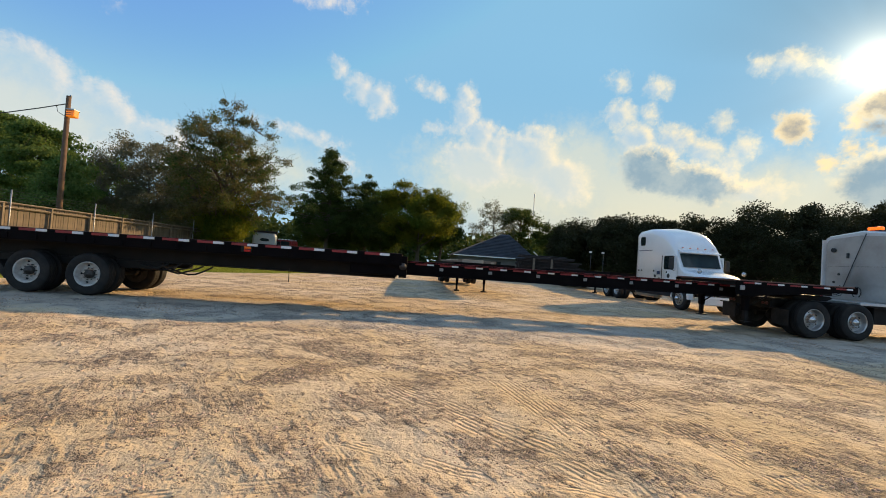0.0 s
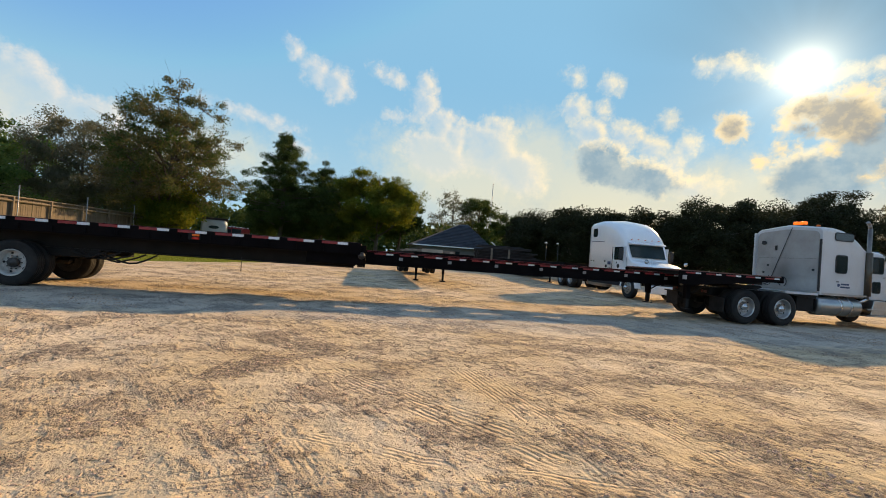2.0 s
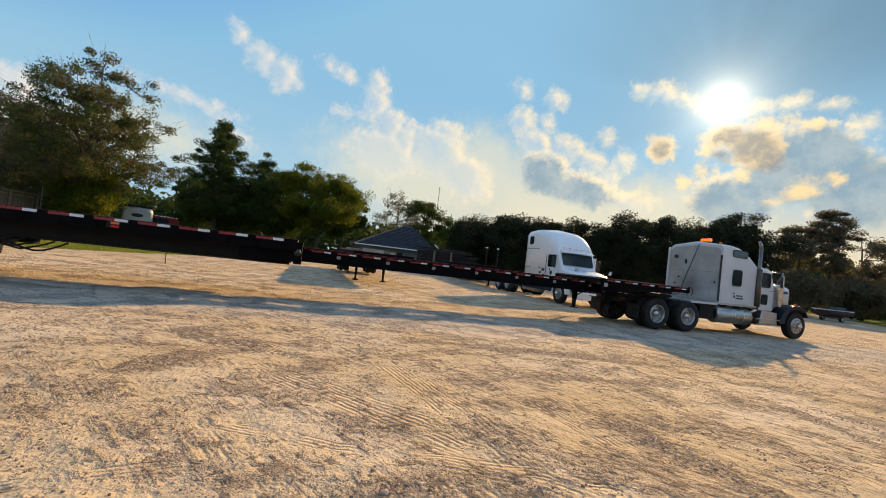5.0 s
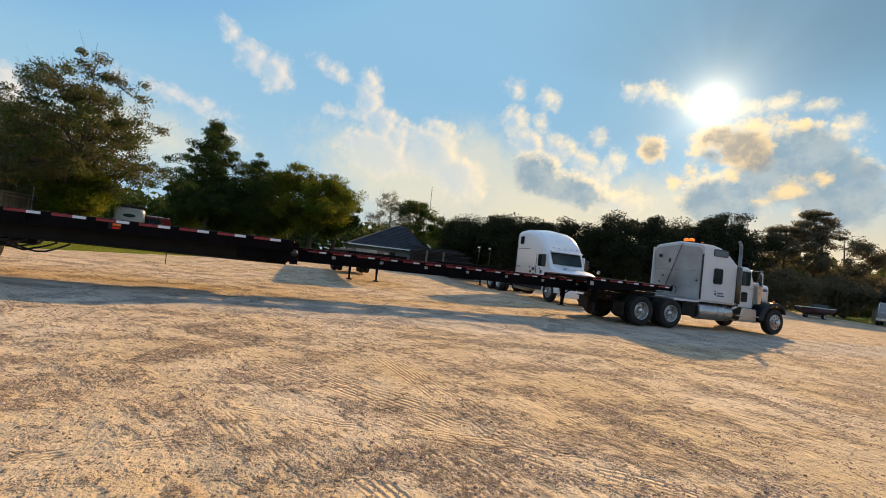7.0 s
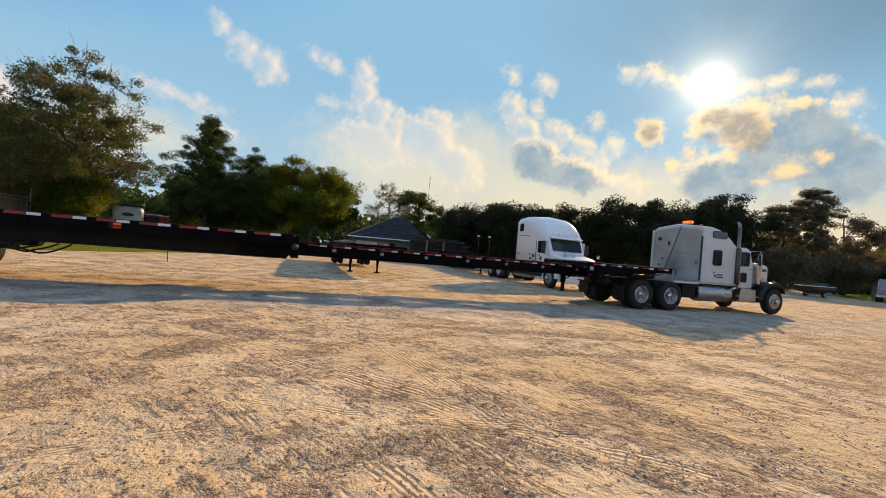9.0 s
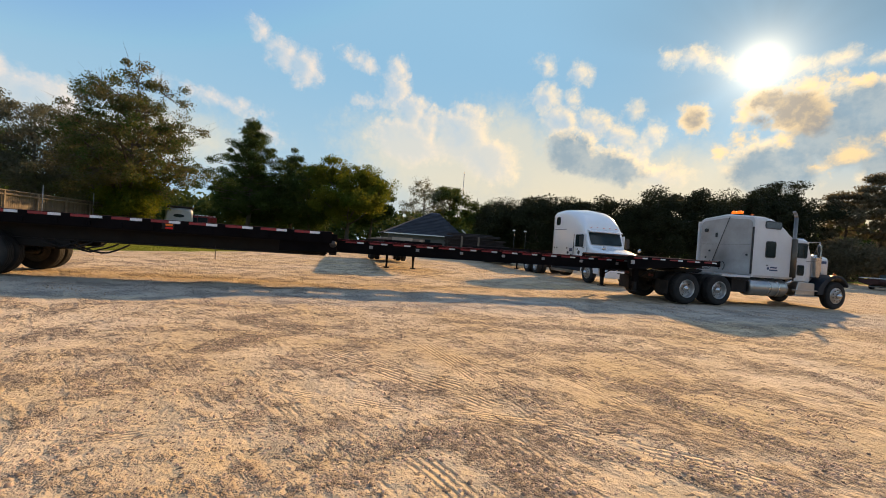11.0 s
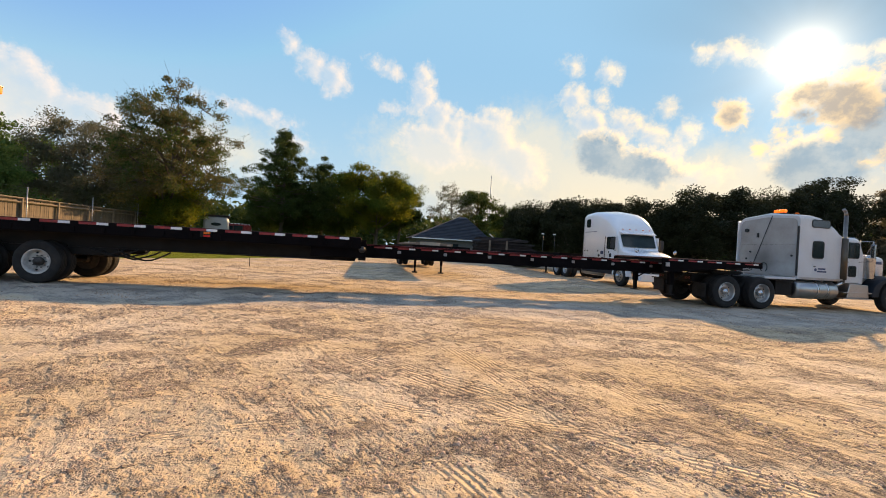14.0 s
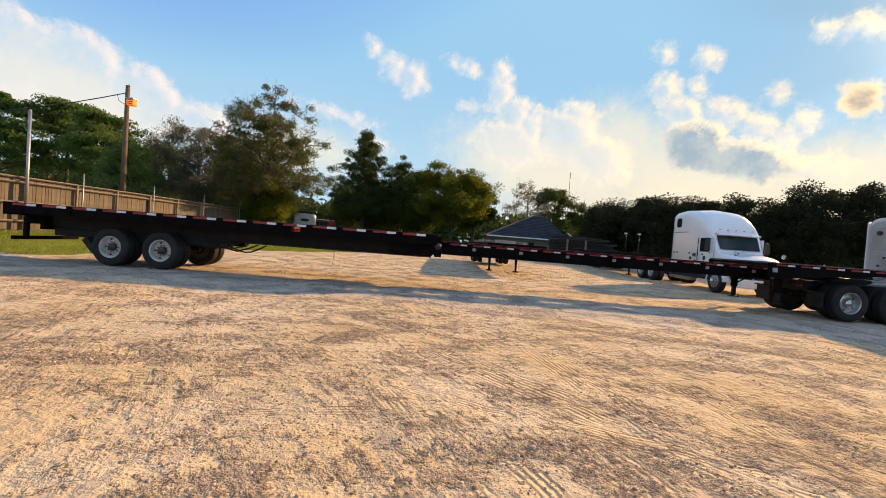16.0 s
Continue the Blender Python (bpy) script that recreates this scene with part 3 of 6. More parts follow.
    for k, (across, off, middle, reach, half, freq) in enumerate(TYRE_PRINTS):
        d, inside = strip(across, off, middle, reach, half, 0.75)
        n = N("ShaderNodeTexNoise")
        n.noise_dimensions = "4D"
        n.inputs["Scale"].default_value, n.inputs["W"].default_value, n.inputs["Detail"].default_value = 2.4, 3.7 * k, 4
        L(co, n.inputs["Vector"])
        inside = op("MULTIPLY", op("MULTIPLY", inside, ramp(n.outputs["Fac"], 0.38, 0.56)), ramp(lump, 0.66, 0.46, 0.25, 1.0))
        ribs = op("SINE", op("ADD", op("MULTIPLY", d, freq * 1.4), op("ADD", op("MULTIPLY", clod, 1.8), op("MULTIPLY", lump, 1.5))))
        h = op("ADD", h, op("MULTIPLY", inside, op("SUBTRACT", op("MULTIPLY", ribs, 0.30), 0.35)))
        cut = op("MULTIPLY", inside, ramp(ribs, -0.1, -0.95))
        groove_shade = cut if groove_shade is None else op("MAXIMUM", groove_shade, cut)
    # shade in the bottoms of the tread ribs, mixed into the colour
    col = mix(op("MULTIPLY", groove_shade, op("MULTIPLY", ramp(clod, 0.36, 0.58), 0.6)), col, (0.19, 0.145, 0.115, 1))
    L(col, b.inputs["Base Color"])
    bp = N("ShaderNodeBump")
    bp.inputs["Strength"].default_value, bp.inputs["Distance"].default_value = 1.0, 0.032
    L(h, bp.inputs["Height"])
    L(bp.outputs[0], b.inputs["Normal"])
    return m


M_GROUND = ground_mat()


# ---- builders ----
def thing(name, x=0, y=0, z=0, turn=0, label="", category="", group="", kind=""):
    ob = new(name)
    ob.empty_display_size = 0.2
    ob.matrix_world = pose(x, y, z, 0, 0, turn)
    return tagged(ob, label, category, group, kind)


def part(name, bm, material, parent=None, label=""):
    """Links a bmesh, or a mesh, as one object under a thing or a part."""
    if isinstance(bm, bmesh.types.BMesh):
        me = bpy.data.meshes.new(name)
        bmesh.ops.recalc_face_normals(bm, faces=bm.faces)
        bm.to_mesh(me)
        bm.free()
    else:
        me = bm
    if material and not me.materials:
        me.materials.append(material)
    ob = new(name, me)
    if parent:
        ob.parent = parent
    return tagged(ob, label)


def box(x0, x1, y0, y1, z0, z1, bevel=0.0, bm=None, seg=2):
    own = bm is None or bevel > 0
    b = bmesh.new() if own else bm
    r = bmesh.ops.create_cube(b, size=1)
    for v in r["verts"]:
        v.co = Vector(((x0 + x1) / 2 + v.co.x * (x1 - x0), (y0 + y1) / 2 + v.co.y * (y1 - y0), (z0 + z1) / 2 + v.co.z * (z1 - z0)))
    if bevel > 0:
        bmesh.ops.bevel(b, geom=b.edges[:], offset=bevel, segments=seg, profile=0.5, affect="EDGES")
        if bm is not None:
            join(bm, b)
            return bm
    return b


def join(bm, other):
    me = bpy.data.meshes.new("tmp")
    other.to_mesh(me)
    other.free()
    bm.from_mesh(me)
    bpy.data.meshes.remove(me)
    return bm


def rod(p0, p1, r0, r1=None, seg=12, bm=None, caps=True):
    b = bm if bm is not None else bmesh.new()
    r1 = r0 if r1 is None else r1
    p0, p1 = Vector(p0), Vector(p1)
    q = (p1 - p0).to_track_quat("Z", "Y")
    rings = []
    for p, r in ((p0, r0), (p1, r1)):
        rings.append([b.verts.new(p + q @ Vector((r * math.cos(2 * math.pi * i / seg), r * math.sin(2 * math.pi * i / seg), 0))) for i in range(seg)])
    for i in range(seg):
        f = b.faces.new((rings[0][i], rings[0][(i + 1) % seg], rings[1][(i + 1) % seg], rings[1][i]))
        f.smooth = seg > 6
    if caps:
        b.faces.new(rings[0][::-1])
        b.faces.new(rings[1])
    return b


def tube(points, r, seg=8, bm=None):
    """One closed skin along a bent line."""
    b = bm if bm is not None else bmesh.new()
    pts = [Vector(p) for p in points]
    rings = []
    for i, p in enumerate(pts):
        way = pts[min(i + 1, len(pts) - 1)] - pts[max(i - 1, 0)]
        q = way.to_track_quat("Z", "Y")
        rings.append([b.verts.new(p + q @ Vector((r * math.cos(2 * math.pi * k / seg), r * math.sin(2 * math.pi * k / seg), 0))) for k in range(seg)])
    for lo, hi in zip(rings, rings[1:]):
        shift = min(range(seg), key=lambda k: sum((lo[j].co - hi[(j + k) % seg].co).length for j in range(seg)))
        for j in range(seg):
            f = b.faces.new((lo[j], lo[(j + 1) % seg], hi[(j + 1 + shift) % seg], hi[(j + shift) % seg]))
            f.smooth = True
        hi[:] = hi[shift:] + hi[:shift]
    b.faces.new(rings[0][::-1])
    b.faces.new(rings[-1])
    return b


def lathe(profile, seg=40, axis="y", bm=None, closed=False):
    """Turns (radius, along) pairs about an axis."""
    b = bm if bm is not None else bmesh.new()
    rings = []
    for r, h in profile:
        ring = []
        for i in range(seg):
            a = 2 * math.pi * i / seg
            c, s = r * math.cos(a), r * math.sin(a)
            ring.append(b.verts.new((c, h, s) if axis == "y" else (h, c, s) if axis == "x" else (c, s, h)))
        rings.append(ring)
    pairs = list(zip(rings, rings[1:])) + ([(rings[-1], rings[0])] if closed else [])
    for a, c in pairs:
        for i in range(seg):
            f = b.faces.new((a[i], a[(i + 1) % seg], c[(i + 1) % seg], c[i]))
            f.smooth = True
    return b


def slab(outline, y0, y1, bevel=0.0, plane="xz"):
    """Pulls an outline in a plane to a thickness."""
    b = bmesh.new()

    def at(u, v, w):
        return (u, w, v) if plane == "xz" else (w, u, v) if plane == "yz" else (u, v, w)

    lo = [b.verts.new(at(u, v, y0)) for u, v in outline]
    hi = [b.verts.new(at(u, v, y1)) for u, v in outline]
    n = len(outline)
    b.faces.new(lo[::-1])
    b.faces.new(hi)
    for i in range(n):
        b.faces.new((lo[i], lo[(i + 1) % n], hi[(i + 1) % n], hi[i]))
    bmesh.ops.recalc_face_normals(b, faces=b.faces)
    if bevel:
        bmesh.ops.bevel(b, geom=b.edges[:], offset=bevel, segments=2, profile=0.5, affect="EDGES", clamp_overlap=True)
    return b


def loft(sections, smooth=True):
    """Skins equal-length closed rings of points, and caps the ends."""
    b = bmesh.new()
    rings = [[b.verts.new(p) for p in s] for s in sections]
    n = len(rings[0])
    for a, c in zip(rings, rings[1:]):
        for i in range(n):
            f = b.faces.new((a[i], a[(i + 1) % n], c[(i + 1) % n], c[i]))
            f.smooth = smooth
    b.faces.new(rings[0][::-1])
    b.faces.new(rings[-1])
    return b


def rounded(half_w, z0, z1, r, crown=0.0, k=5):
    """A ring in y and z: a box with round top corners and a crowned top."""
    pts = [(-half_w, z0), (half_w, z0)]
    for i in range(k + 1):
        a = math.pi / 2 * i / k
        pts.append((half_w - r + r * math.cos(a), z1 - r + r * math.sin(a)))
    pts.append((0, z1 + crown))
    for i in range(k + 1):
        a = math.pi / 2 + math.pi / 2 * i / k
        pts.append((-half_w + r + r * math.cos(a), z1 - r + r * math.sin(a)))
    return pts


TYRE_PROFILE = [(0.285, -0.11), (0.33, -0.128), (0.40, -0.137), (0.455, -0.128), (0.483, -0.108), (0.494, -0.085), (0.494, -0.062), (0.484, -0.058), (0.484, -0.046), (0.497, -0.042), (0.497, -0.01), (0.486, -0.006),
                (0.486, 0.006), (0.497, 0.01), (0.497, 0.042), (0.484, 0.046), (0.484, 0.058), (0.494, 0.062), (0.494, 0.085), (0.483, 0.108), (0.455, 0.128), (0.40, 0.137), (0.33, 0.128), (0.285, 0.11)]


def wheel(parent, x, y, z, outer, dish, material, size=1.0):
    """One tyre with its rim; outer: +1 or -1, the side that the rim's face looks to; dish: how deep the face lies."""
    t = part("tyre", lathe([(r * size, h) for r, h in TYRE_PROFILE], 40), M_TYRE, parent)
    t.location = (x, y, z)
    o = outer
    rim = bmesh.new()
    face = 0.115 - dish
    lathe([(0.292 * size, -o * 0.11), (0.29 * size, o * 0.125), (0.278 * size, o * 0.128), (0.262 * size, o * 0.10), (0.25 * size, o * (face + 0.01)), (0.235 * size, o * face), (0.17 * size, o * (face + 0.03)), (0.12 * size, o * (face + 0.035)), (0.115 * size, o * (face + 0.02)), (0.0001, o * (face + 0.02))], 40, "y", rim)
    r = part("rim", rim, material, t)
    if dish > 0.1 or dish < 0:
        count = 10 if dish < 0 else 5
        hole = rod((0, 0, 0), (0, o * 0.008, 0), 0.026 * size, seg=10)
        me = bpy.data.meshes.new("hand_hole")
        bmesh.ops.recalc_face_normals(hole, faces=hole.faces)
        hole.to_mesh(me), hole.free()
        for i in range(count):
            a = 2 * math.pi * (i + 0.5) / count
            part("hand_hole", me, M_HOLE, r).location = (0.205 * size * math.cos(a), o * (face + 0.014), 0.205 * size * math.sin(a))
    hub = bmesh.new()
    lathe([(0.10 * size, o * (face + 0.03)), (0.10 * size, o * (face + 0.10)), (0.085 * size, o * (face + 0.115)), (0.06 * size, o * (face + 0.12)), (0.055 * size, o * (face + 0.145)), (0.0001, o * (face + 0.15))], 20, "y", hub)
    for i in range(10):
        a = 2 * math.pi * i / 10
        c = Vector((0.142 * size * math.cos(a), o * (face + 0.03), 0.142 * size * math.sin(a)))
        rod(c, c + Vector((0, o * 0.035, 0)), 0.014 * size, seg=6, bm=hub)
    part("hub", hub, M_CHROME if material is M_RIM_ALU else M_HUB, t)
    return t


def from_arrays(name, verts, faces, material, parent=None, smooth=False):
    me = bpy.data.meshes.new(name)
    nv, nf, k = len(verts), len(faces), faces.shape[1]
    me.vertices.add(nv)
    me.vertices.foreach_set("co", np.asarray(verts, np.float32).ravel())
    me.loops.add(nf * k)
    me.loops.foreach_set("vertex_index", np.asarray(faces, np.int32).ravel())
    me.polygons.add(nf)
    me.polygons.foreach_set("loop_start", np.arange(0, nf * k, k, dtype=np.int32))
    if smooth:
        me.polygons.foreach_set("use_smooth", np.ones(nf, bool))
    me.update(calc_edges=True)
    me.validate()
    me.materials.append(material)
    ob = new(name, me)
    if parent:
        ob.parent = parent
    return ob


# ---- ground ----
def smooth01(v, lo, hi):
    t = np.clip((np.asarray(v, float) - lo) / (hi - lo), 0, 1)
    return t * t * (3 - 2 * t)


def value_noise(x, y, cell, seed):
    """Smooth random heights in 0 to 1."""
    rng = np.random.RandomState(seed)
    table = rng.rand(256, 256)
    u, v = np.asarray(x) / cell + 1000, np.asarray(y) / cell + 1000
    i, j = np.floor(u).astype(int), np.floor(v).astype(int)
    fu, fv = u - i, v - j
    fu, fv = fu * fu * (3 - 2 * fu), fv * fv * (3 - 2 * fv)
    g = lambda a, b: table[a % 256, b % 256]
    return (g(i, j) * (1 - fu) + g(i + 1, j) * fu) * (1 - fv) + (g(i, j + 1) * (1 - fu) + g(i + 1, j + 1) * fu) * fv


def ground_z(x, y):
    x, y = np.asarray(x, float), np.asarray(y, float)
    z = 0.30 * smooth01(-x, 11.5, 17.0) + 0.25 * smooth01(y, 24, 42)
    near = 1 - smooth01(np.hypot(x, y - 6), 18, 40)
    z = z + near * (0.05 * (value_noise(x, y, 2.2, 1) - 0.5) + 0.028 * (value_noise(x, y, 0.6, 2) - 0.5) + 0.020 * (value_noise(x, y, 0.26, 3) - 0.5) + 0.012 * (value_noise(x, y, 0.11, 4) - 0.5))
    return z


def grass_mask(x, y):
    left = smooth01(-x, 11.2, 12.6) * smooth01(y, 12.2, 13.4)
    back = smooth01(y - 1.28 * x, 36.0, 38.0)
    right = smooth01(x - 0.35 * y, 44, 48) * smooth01(y, 16, 20)
    return np.maximum(np.maximum(left, back), np.maximum(right, smooth01(y, 40, 44)))


def spaced(lo, hi, step, far, growth=1.16):
    """Line places: even between lo and hi, then wider and wider out to far."""
    mid = list(np.arange(lo, hi + 1e-6, step))
    out, s, p = [], step, hi
    while p < far:
        s *= growth
        p += s
        out.append(p)
    back, s, p = [], step, lo
    while p > -far:
        s *= growth
        p -= s
        back.append(p)
    return np.array(back[::-1] + mid + out)


gx, gy = spaced(-8, 12, 0.085, 900, 1.07), spaced(1.2, 8.5, 0.055, 900, 1.05)
GX, GY = np.meshgrid(gx, gy)
GZ = ground_z(GX, GY)
nx, ny = len(gx), len(gy)
idx = np.arange(nx * ny).reshape(ny, nx)
quads = np.stack([idx[:-1, :-1], idx[:-1, 1:], idx[1:, 1:], idx[1:, :-1]], -1).reshape(-1, 4)
ground = from_arrays("ground", np.stack([GX, GY, GZ], -1).reshape(-1, 3), quads, M_GROUND, smooth=True)
attr = ground.data.attributes.new("grass", "FLOAT", "POINT")
attr.data.foreach_set("value", grass_mask(GX, GY).ravel().astype(np.float32))
tagged(ground, "pale sandy gravel yard with tyre prints and grass edges", "ground", kind="structure")


def loose_stones():
    rng = np.random.RandomState(5)
    n = 215000
    x, y = rng.uniform(-9, 13, n), np.where(rng.rand(n) < 0.9, 1.7 + 9.5 * rng.rand(n) ** 1.6, rng.uniform(-5, 1.7, n))
    crowd = value_noise(x * 1.6 + 0.9 * y, y * 0.6, 0.9, 7) * 0.5 + value_noise(x, y, 0.35, 8) * 0.38
    for across, off, middle, reach, half in GRAVEL_BANDS:
        ca, sa = math.cos(radians(across)), math.sin(radians(across))
        d, u = np.abs(x * ca + y * sa - off), np.abs(y * ca - x * sa - middle)
        crowd = np.maximum(crowd, 0.78 * smooth01(-d, -half * 1.3, 0) ** 0.5 * smooth01(-u, -reach, -0.5 * reach))
    keep = crowd + 0.42 * (rng.rand(n) - 0.5) > 0.57
    x, y, crowd = x[keep], y[keep], crowd[keep]
    n = len(x)
    s = (0.0045 + 0.0095 * rng.rand(n) ** 5) * (0.7 + 0.8 * crowd)
    z = ground_z(x, y)
    ring = np.radians(np.arange(5) * 72.0)
    base = np.concatenate([np.stack([np.cos(ring), np.sin(ring), np.full(5, -0.25)], -1), np.stack([0.62 * np.cos(ring + 0.5), 0.62 * np.sin(ring + 0.5), np.full(5, 0.5)], -1)])
    v = base[None] * rng.uniform(0.7, 1.3, (n, 10, 3)) * s[:, None, None] * rng.uniform(0.7, 1.35, (n, 1, 3))
    a = rng.uniform(0, 6.28, n)
    c, si = np.cos(a)[:, None], np.sin(a)[:, None]
    v = np.stack([v[..., 0] * c - v[..., 1] * si, v[..., 0] * si + v[..., 1] * c, v[..., 2]], -1) + np.stack([x, y, z], -1)[:, None]
    f = np.array([(i, (i + 1) % 5, j) for i in range(5) for j in (5 + i,)] + [((i + 1) % 5, 5 + (i + 1) % 5, 5 + i) for i in range(5)] + [(5, 6, 7), (5, 7, 8), (5, 8, 9)])
    faces = (f[None] + 10 * np.arange(n)[:, None, None]).reshape(-1, 3)
    ob = from_arrays("gravel", v.reshape(-1, 3), faces, M_STONE)
    tagged(ob, "loose grey and tan gravel scattered on sand", "gravel", kind="stuff")


def grass_blades():
    rng = np.random.RandomState(6)
    n = 60000
    x, y = rng.uniform(-19.2, -6, n), rng.uniform(12.6, 40, n)
    m = grass_mask(x, y) + 0.5 * (value_noise(x, y, 0.7, 9) - 0.5) > 0.55
    x, y = x[m], y[m]
    n = len(x)
    z = ground_z(x, y)
    h = rng.uniform(0.03, 0.11, n)
    a = rng.uniform(0, 6.28, n)
    w = 0.012
    dx, dy = np.cos(a) * w, np.sin(a) * w
    lx, ly = rng.normal(0, 0.03, n), rng.normal(0, 0.03, n)
    v = np.stack([np.stack([x - dx, y - dy, z - 0.005], -1), np.stack([x + dx, y + dy, z - 0.005], -1), np.stack([x + lx, y + ly, z + h], -1)], 1)
    ob = from_arrays("grass", v.reshape(-1, 3), np.arange(3 * n).reshape(-1, 3), L_GRASS)
    tagged(ob, "short sunlit green grass beside the fence", "grass", kind="stuff")


loose_stones()
grass_blades()


def settle(top, x, y, z=0.0):
    """Moves a thing's own point to its base while its parts stay where they are."""
    top.location = (x, y, z)
    for c in top.children:
        c.location = c.location - Vector((x, y, z))
    return top


# ---- the extended flatbed trailer ----
def i_beam(x0, x1, y, z0, z1, w=0.16, web=0.012, flange=0.022):
    h = w / 2
    ring = [(y - h, z0), (y + h, z0), (y + h, z0 + flange), (y + web, z0 + flange), (y + web, z1 - flange), (y + h, z1 - flange), (y + h, z1), (y - h, z1), (y - h, z1 - flange), (y - web, z1 - flange), (y - web, z0 + flange), (y - h, z0 + flange)]
    return slab(ring, x0, x1, 0.0, "yz")


def channel(x0, x1, y, z0, z1, lip):
    s = 0.01 if lip > 0 else -0.01
    ring = [(y - s, z0), (y + lip, z0), (y + lip, z0 + 0.02), (y + s, z0 + 0.02), (y + s, z1 - 0.02), (y + lip, z1 - 0.02), (y + lip, z1), (y - s, z1)]
    return slab(ring, x0, x1, 0.0, "yz")


M_BRACKET = mat("dull_grey_bracket", (0.24, 0.23, 0.22), 0.6)


def extended_trailer():
    t = thing("flatbed_trailer", label="long black extendable flatbed trailer with red and white reflector tape", category="trailer")
    near, far, top = 11.55, 14.15, 1.49
    for y, lip in ((near, 0.07), (far, -0.07)):
        part("side_rail", channel(-11.5, -0.25, y, 1.20, top - 0.006, lip), M_BLACK, t)
    n = 12
    w = (far - near - 0.03) / n
    for i in range(n):
        y0 = near + 0.015 + i * w
        part("deck_board", box(-11.48, -0.27, y0 + 0.004, y0 + w - 0.004, top - 0.045, top, 0.003, seg=1), M_DECKWOOD, t)
    for i in range(19):
        x = -11.3 + i * 0.6
        part("crossmember", box(x, x + 0.07, near + 0.03, far - 0.03, 1.30, top - 0.05), M_FRAME, t)
    part("rear_sill", box(-11.56, -11.48, near, far, 1.16, top - 0.002, 0.01), M_BLACK, t)
    for y in (12.2, 13.5):
        part("main_beam", i_beam(-10.9, -0.4, y, 0.85, 1.30, 0.2), M_FRAME, t)
        part("suspension_rail", box(-10.7, -6.1, y - 0.09, y + 0.09, 0.68, 0.86, 0.015), M_FRAME, t)
    # sleeve at the mouth of the rear section, with its locking roller
    part("sleeve_plate", box(-1.5, -0.12, 11.62, 11.66, 0.95, 1.43, 0.01), M_BLACK, t)
    part("sleeve_plate", box(-1.5, -0.12, 14.04, 14.08, 0.95, 1.43, 0.01), M_BLACK, t)
    mouth = bmesh.new()
    box(-0.32, -0.12, 11.66, 12.36, 0.95, 1.42, bm=mouth)
    box(-0.32, -0.12, 13.64, 14.04, 0.95, 1.42, bm=mouth)
    box(-0.32, -0.12, 12.36, 13.64, 0.87, 0.95, bm=mouth)
    part("sleeve_collar", mouth, M_FRAME, t)
    part("lock_roller", lathe([(0.0001, 11.53), (0.05, 11.53), (0.055, 11.55), (0.09, 11.56), (0.09, 11.63), (0.07, 11.64)], 20), M_HUB, t, "worn metal locking roller").location = (-0.22, 0, 1.18)
    # drop plates that hang under the rail
    part("wiring_box", box(-4.05, -3.8, 11.52, 11.56, 1.27, 1.41, 0.008), M_FRAME, t)
    part("marker_lamp", box(-3.97, -3.82, 11.505, 11.525, 1.35, 1.40, 0.006), M_ORANGE, t, "amber marker lamp")
    part("marker_lamp", box(-3.97, -3.82, 11.505, 11.525, 1.28, 1.33, 0.006), M_REDLENS, t, "red marker lamp")
    red, white = box(0, 0.36, 0, 0.004, 0, 0.058), box(0, 0.24, 0, 0.004, 0, 0.058)
    red_me, white_me = bpy.data.meshes.new("tape"), bpy.data.meshes.new("tape")
    red.to_mesh(red_me), white.to_mesh(white_me)
    red.free(), white.free()
    red_me.materials.append(M_RED), white_me.materials.append(M_SILVER)
    for i in range(14):
        x = -11.3 + i * 0.78
        a = part("tape", red_me, None, t)
        a.location = (x, near - 0.0145, top - 0.075)
        c = part("tape", white_me, None, t)
        c.location = (x + 0.362, near - 0.0145, top - 0.075)
    # stake pockets along the near rail
    for i in range(18):
        x = -11.1 + i * 0.62
        part("stake_pocket", box(x, x + 0.07, near - 0.035, near - 0.01, 1.235, 1.36, 0.004, seg=1), M_BLACK, t)
    # running gear
    for x in (-8.85, -7.53):
        for y, o, d in ((11.82, -1, 0.14), (12.16, 1, 0.0), (13.62, -1, 0.0), (13.96, 1, 0.14)):
            wheel(t, x, y, 0.50, o, d, M_RIM_WHITE if d > 0 else M_HUB)
        part("axle", rod((x, 11.95, 0.5), (x, 13.85, 0.5), 0.065, seg=14), M_FRAME, t)
        for y in (12.2, 13.5):
            part("hanger", slab([(x - 0.55, 0.72), (x - 0.40, 0.72), (x - 0.05, 0.42), (x + 0.08, 0.42), (x + 0.08, 0.56), (x - 0.32, 0.86), (x - 0.55, 0.86)], y - 0.05, y + 0.05, 0.01), M_FRAME, t)
            part("air_bag", lathe([(0.0001, 0.56), (0.10, 0.56), (0.13, 0.6), (0.11, 0.64), (0.13, 0.68), (0.1, 0.72), (0.0001, 0.72)], 16, "z"), M_TYRE, t).location = (x + 0.28, y, 0)
    for y in (11.72, 13.6):
        part("mud_flap", slab([(-9.62, 0.62), (-9.50, 0.72), (-9.22, 0.36), (-9.32, 0.28)], y, y + 0.5, 0.004), M_TYRE, t)
        part("flap_arm", rod((-9.53, y, 0.70), (-9.53, y + 0.6, 0.70), 0.02), M_FRAME, t)
    part("bumper_bar", box(-11.62, -11.52, 11.85, 13.85, 0.50, 0.60, 0.012), M_BLACK, t)
    for y in (12.2, 13.5):
        part("bumper_upright", box(-11.6, -11.5, y - 0.05, y + 0.05, 0.58, 1.2, 0.01), M_BLACK, t)
        part("tail_frame", box(-11.5, -10.85, y - 0.06, y + 0.06, 0.95, 1.3, 0.01), M_BLACK, t)
